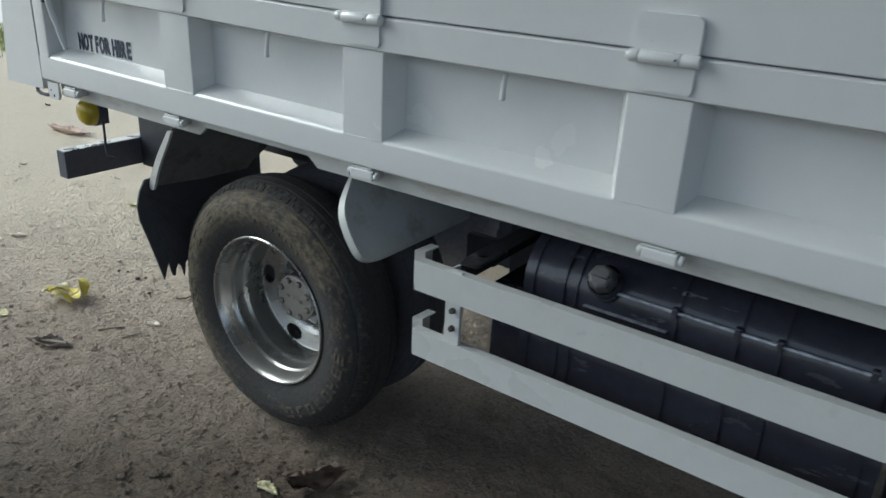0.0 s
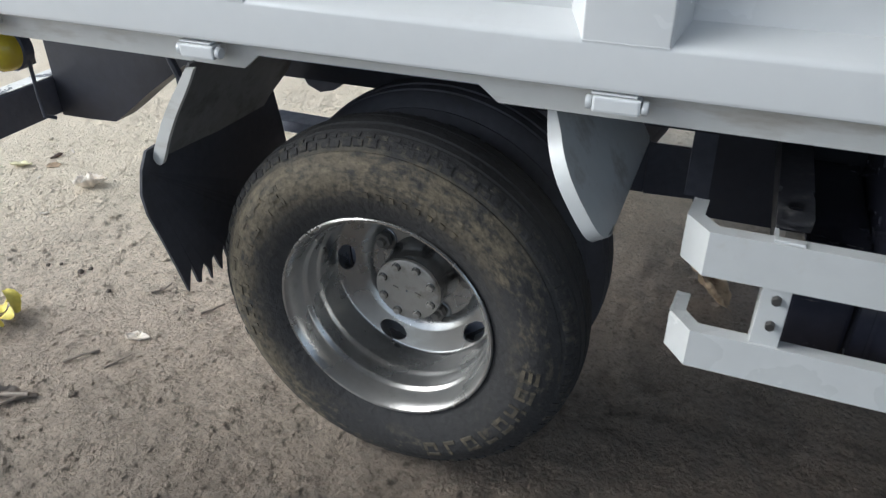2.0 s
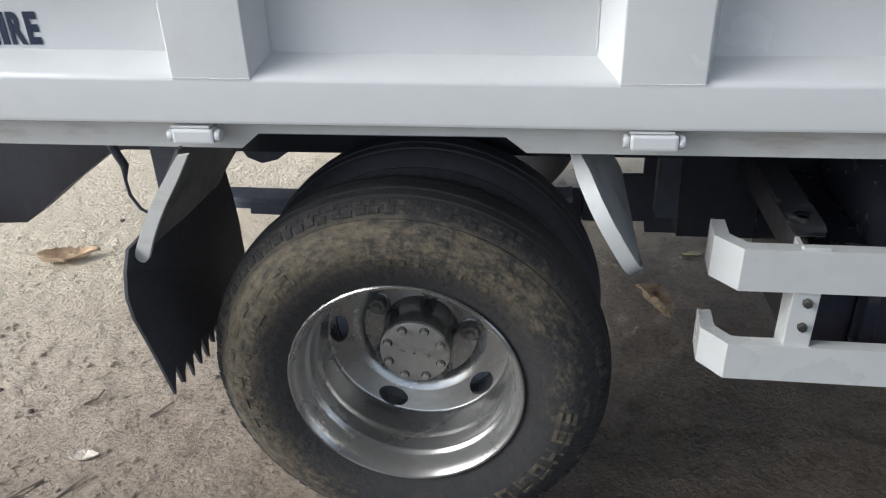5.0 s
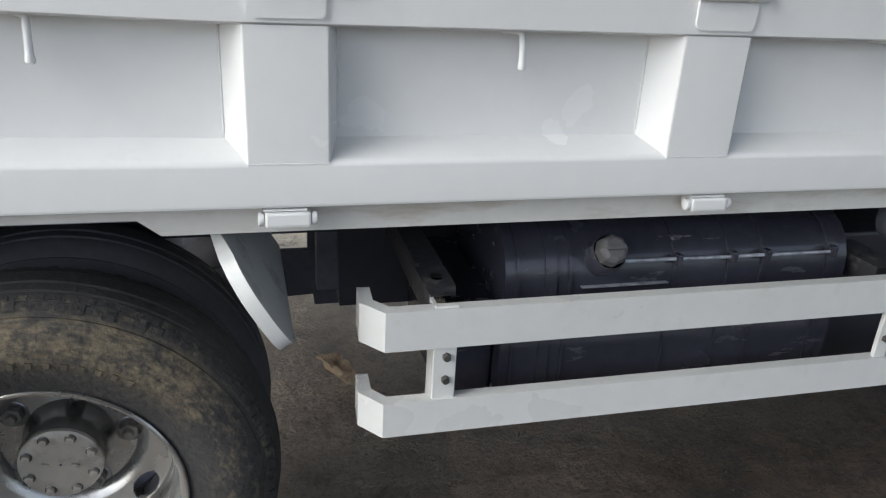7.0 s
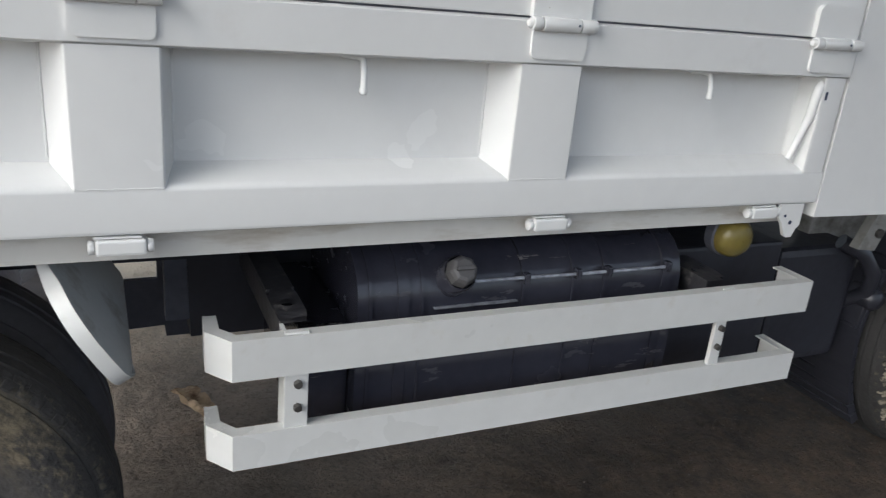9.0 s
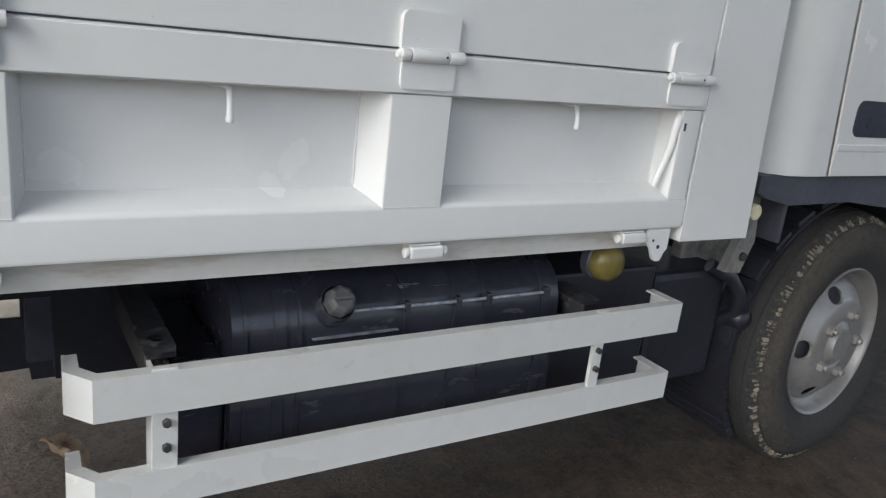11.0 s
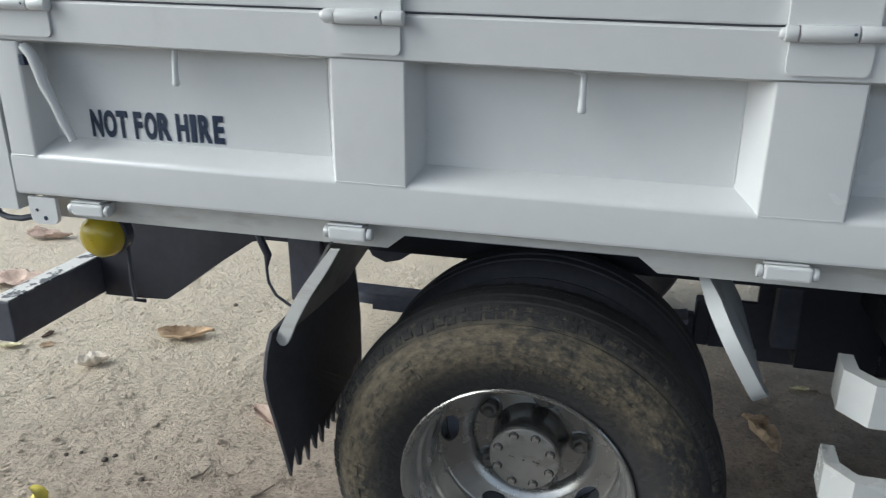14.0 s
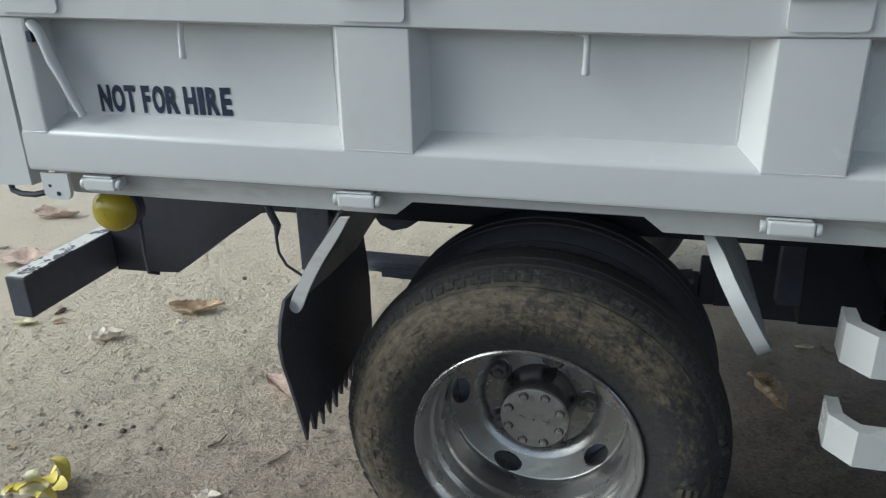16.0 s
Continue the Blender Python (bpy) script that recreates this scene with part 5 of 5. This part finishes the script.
# ---- things on the ground ----
def fallen_leaf(x, y, length, width, turn, material, curl=0.9, bend=0.6, label="curled dry brown leaf lying on the dirt", seed=0, tilt=0, pitch=0):
    """A ragged pointed blade, rolled across its width by curl, arched along its length by bend and set at a tilt."""
    rnd = random.Random(seed * 7 + 3)
    bm = bmesh.new()
    nu, nv = 22, 10
    grid = []
    off, twist, lean = rnd.uniform(0, 50), rnd.uniform(-0.9, 0.9), rnd.uniform(-0.35, 0.35)
    for i in range(nu + 1):
        s = i / nu
        row = []
        b = bend * (s - 0.5)
        cx, cz = length * math.sin(b) / bend, length * (1 - math.cos(b)) / bend
        for j in range(nv + 1):
            q = 2 * j / nv - 1
            rag = 1 + 0.34 * noise.noise((s * 5 + off, (q > 0) * 9.0, 1.0)) + 0.26 * noise.noise((s * 15 + off, (q > 0) * 9.0, 4.0))
            half = width / 2 * math.sin(math.pi * (0.02 + 0.97 * s) ** 0.82) ** 0.8 * rag
            phi = curl * (1 + 0.5 * lean * (1 if q > 0 else -1) + 0.5 * noise.noise((s * 2.5 + off, 3.0, 2.0)))
            rad = half / max(0.2, phi)
            u, v = rad * math.sin(q * phi), rad * (1 - math.cos(q * phi)) - 0.10 * half * math.exp(-(q * 5) ** 2)
            a = twist * (s - 0.5) + lean
            crease = 0.15 * width * noise.noise((s * 4 + off, q * 2.5, 7.0)) + 0.08 * width * noise.noise((s * 11 + off, q * 6, 2.0))
            row.append(bm.verts.new((cx + 0.06 * width * noise.noise((q * 4, s * 4, off)), u * math.cos(a) - v * math.sin(a), cz + u * math.sin(a) + v * math.cos(a) + crease)))
        grid.append(row)
    for i in range(nu):
        for j in range(nv):
            bm.faces.new((grid[i][j], grid[i + 1][j], grid[i + 1][j + 1], grid[i][j + 1]))
    stalk = grid[0][nv // 2].co
    tube([(stalk.x - 0.10 * length * k / 3 + 0.002, stalk.y + 0.002 * k, stalk.z + 0.003 * k) for k in range(4)], max(0.0011, 0.008 * length), 5, bm)
    shift(bm, Matrix.Rotation(radians(tilt), 4, "X") @ Matrix.Rotation(radians(pitch), 4, "Y"))
    low = min(v.co.z for v in bm.verts)
    for v in bm.verts:
        v.co.z -= low
    leaf = part("fallen_leaf", bm, material, None, smooth=True)
    leaf.matrix_basis = pose(x, y, floor_at(x, y) - 0.001, 0, 0, turn)
    so = leaf.modifiers.new("thickness", "SOLIDIFY")
    so.thickness = 0.0010
    return tagged(leaf, label, "leaf", "fallen leaves")


fallen_leaf(-0.841, 0.219, 0.070, 0.040, 15, LEAF_PALE, seed=1, label="small pale crumpled leaf on the dirt")
fallen_leaf(0.562, 0.905, 0.150, 0.105, 150, LEAF_TAN, 1.7, 0.6, seed=2, tilt=-24, pitch=-48, label="curled brown dry leaf standing up under the truck")
fallen_leaf(0.740, 1.300, 0.060, 0.035, 10, LEAF_CREAM, seed=3, label="small yellow green leaf on the dirt")
fallen_leaf(-2.83, 2.03, 0.26, 0.11, 10, LEAF_PINK, seed=4)
fallen_leaf(-2.50, 1.47, 0.34, 0.14, 10, LEAF_PINK, 0.4, 0.3, seed=5, label="flat pinkish brown dry leaf on the dirt")
fallen_leaf(-1.66, 0.90, 0.125, 0.095, 40, LEAF_PALE, 1.3, 1.1, seed=6, tilt=15, label="pale crumpled dry leaf on the dirt")
fallen_leaf(-1.46, 1.18, 0.22, 0.09, 20, LEAF_TAN, 1.5, 0.8, seed=7, tilt=12)
fallen_leaf(-0.86, 0.72, 0.20, 0.075, -25, LEAF_PINK, 1.2, 0.7, seed=8, label="pinkish dry leaf on the dirt behind the flap")
fallen_leaf(-2.05, 0.935, 0.09, 0.05, 20, LEAF_CREAM, seed=9, label="small pale yellow leaf on the dirt")
fallen_leaf(-1.255, -0.36, 0.15, 0.13, 20, LEAF_PALE, 1.2, 1.0, seed=10, tilt=48, label="crumpled pale dry leaf on the dirt")
fallen_leaf(-1.335, -0.095, 0.060, 0.045, 20, LEAF_CREAM, seed=11, label="small cream petal on the dirt")
fallen_leaf(-0.985, -0.085, 0.16, 0.07, 25, BARK, 1.9, 0.3, seed=12, label="rolled grey brown dry leaf on the dirt")
fallen_leaf(-3.00, 0.45, 0.13, 0.08, 30, LEAF_PALE, 0.6, 0.4, seed=13)
fallen_leaf(-3.48, 0.56, 0.14, 0.09, 80, LEAF_PALE, 0.6, 0.4, seed=14)
fallen_leaf(-1.93, 0.98, 0.055, 0.035, 50, LEAF_TAN, 0.9, 0.6, seed=15)
fallen_leaf(-2.10, 0.255, 0.06, 0.04, 5, LEAF_PALE, seed=16)
fallen_leaf(-2.07, 0.335, 0.08, 0.05, 35, LEAF_PALE, seed=17)
fallen_leaf(-2.46, 0.15, 0.08, 0.06, 70, LEAF_PALE, seed=18)
fallen_leaf(-3.70, 1.52, 0.40, 0.13, 10, LEAF_PINK, 0.6, 0.3, seed=19)
fallen_leaf(-6.27, 2.10, 0.35, 0.16, 30, LEAF_DARK, 0.8, 0.5, seed=20, label="dark curled dry leaf on the dirt")
fallen_leaf(-5.57, 1.70, 0.35, 0.16, -10, LEAF_DARK, 0.8, 0.5, seed=21, label="dark curled dry leaf on the dirt")
fallen_leaf(0.185, -0.135, 0.075, 0.050, 0, LEAF_CREAM, seed=22, label="small yellow leaf on the dirt beside the wheel")
fallen_leaf(0.262, -0.03, 0.17, 0.11, 50, LEAF_DARK, 2.0, 0.9, seed=23, tilt=48, label="dark curled dry leaf beside the wheel")


def fallen_blossom(x, y):
    rnd = random.Random(5)
    base = new("fallen_blossom")
    base.matrix_basis = pose(x, y, floor_at(x, y) + 0.002)
    tagged(base, "yellow wilted blossom with cream petals on the dirt", "flower")
    for k in range(11):
        bm = bmesh.new()
        L, W = rnd.uniform(0.055, 0.085), rnd.uniform(0.028, 0.046)
        g = []
        for i in range(6):
            s = i / 5
            hw = W / 2 * math.sin(math.pi * (0.08 + 0.84 * s)) ** 0.6
            g.append([bm.verts.new((s * L, q * hw, 0.030 * math.sin(s * 2.4) + 0.006 * q * q)) for q in (-1, -0.4, 0.4, 1)])
        for i in range(5):
            for j in range(3):
                bm.faces.new((g[i][j], g[i + 1][j], g[i + 1][j + 1], g[i][j + 1]))
        p = part("petal", bm, LEAF_CREAM if k % 5 in (1, 3) else LEAF_YELLOW, base, smooth=True)
        p.matrix_basis = Matrix.Translation((rnd.uniform(-0.05, 0.05), rnd.uniform(-0.035, 0.035), 0.002 + 0.014 * rnd.random())) @ Euler((rnd.uniform(-0.4, 0.4), rnd.uniform(-0.5, 0.1), rnd.uniform(0, 6.28))).to_matrix().to_4x4()
    return base


fallen_blossom(-1.262, 0.145)

# small scraps of leaf further out on the yard
for k, (x, y, size, m) in enumerate(((-2.53, 1.14, 0.055, LEAF_PALE), (-3.17, 0.92, 0.045, LEAF_PALE), (-4.61, 1.43, 0.070, LEAF_PALE), (-3.93, 0.95, 0.060, LEAF_PALE), (-4.65, 1.06, 0.170, LEAF_PALE), (-4.62, 1.85, 0.070, LEAF_DARK), (-2.77, 1.586, 0.050, LEAF_PALE), (-1.994, 1.057, 0.055, LEAF_DARK), (-1.902, 0.880, 0.022, LEAF_PALE), (-1.973, 1.122, 0.030, LEAF_PALE), (-1.509, 0.278, 0.028, LEAF_TAN), (-1.655, 0.672, 0.032, LEAF_PALE))):
    fallen_leaf(x, y, size, 0.6 * size, 37 * k, m, 1.0, 0.8, seed=30 + k, tilt=6, label="small scrap of dry leaf on the dirt")


def clod(x, y, r, seed):
    """A small rounded lump of dark earth."""
    rnd = random.Random(seed)
    bm = bmesh.new()
    bmesh.ops.create_icosphere(bm, subdivisions=2, radius=r)
    for v in bm.verts:
        v.co *= 1 + 0.35 * noise.noise(v.co * (0.9 / r) + Vector((seed, 0, 0)))
        v.co.z *= 0.7
    ob = part("clod", bm, SOIL, None, smooth=True)
    ob.matrix_basis = pose(x, y, floor_at(x, y) + 0.35 * r, 0, 0, rnd.uniform(0, 360))
    return tagged(ob, "small dark clod of earth lying on the dirt", "clod", "clods on the dirt")


for k, (x, y, r) in enumerate(((-1.246, 0.423, 0.010), (-1.369, 0.414, 0.007), (-1.086, 0.370, 0.009), (-1.232, 0.450, 0.008), (-1.331, 0.431, 0.006), (-1.435, 1.501, 0.010))):
    clod(x, y, r, 40 + k)


def twig(points, r, seed):
    ob = part("twig", tube([(x, y, floor_at(x, y) + r + h) for x, y, h in points], lambda i: r * (1 - 0.12 * i), 7), BARK, None, smooth=True)
    return tagged(ob, "thin grey dead twig lying on the dirt", "twig", "twigs on the dirt")


twig([(-1.10, -0.12, 0), (-1.04, -0.10, 0.002), (-0.97, -0.085, 0.012), (-0.92, -0.07, 0.018)], 0.007, 1)
twig([(-0.96, 0.07, 0), (-0.93, 0.10, 0.004), (-0.90, 0.14, 0.006)], 0.004, 2)
twig([(-0.84, 0.09, 0), (-0.82, 0.12, 0.003), (-0.80, 0.15, 0.003)], 0.003, 3)
twig([(-0.75, 0.37, 0), (-0.73, 0.40, 0.003), (-0.71, 0.43, 0.003)], 0.003, 4)

twig([(-1.335, -0.150, 0), (-1.305, -0.140, 0.002), (-1.270, -0.135, 0)], 0.004, 5)
twig([(-1.030, -0.270, 0.002), (-1.010, -0.295, 0.004), (-0.995, -0.320, 0)], 0.003, 6)
twig([(-0.950, 0.400, 0), (-0.930, 0.430, 0.004), (-0.925, 0.462, 0.010)], 0.003, 7)

# loose grit and pebbles, too many to count
rng = np.random.default_rng(11)
ico = bmesh.new()
bmesh.ops.create_icosphere(ico, subdivisions=1, radius=1)
iv, jf = np.array([v.co[:] for v in ico.verts]), np.array([[v.index for v in f.verts] for f in ico.faces])
ico.free()
count = 24000
# most of it near the tail and the wheel, where the camera passes close
px = np.where(rng.random(count) < 0.7, rng.uniform(-2.2, 1.0, count), rng.uniform(-3.4, 3.0, count))
py = rng.uniform(-0.7, 2.4, count)
size = 0.0016 + 0.0050 * rng.random(count) ** 2.5 + np.where(rng.random(count) < 0.004, 0.007, 0)
shape = rng.uniform((0.8, 0.8, 0.35), (1.6, 1.6, 0.65), (count, 3))
bumpy = 1 + rng.uniform(-0.22, 0.22, (count, len(iv), 1))
pv = iv[None] * bumpy * (size[:, None] * shape)[:, None, :] + np.stack([px, py, ground_height(px, py) + 0.3 * size], 1)[:, None, :]
pf = jf[None] + (np.arange(count) * len(iv))[:, None, None]
pm = bpy.data.meshes.new("grit")
pm.from_pydata(pv.reshape(-1, 3).tolist(), [], pf.reshape(-1, 3).tolist())
pm.materials.append(DIRT)
tagged(new("loose_grit", pm), "loose grit and small stones scattered over the dirt", "gravel", kind="stuff")
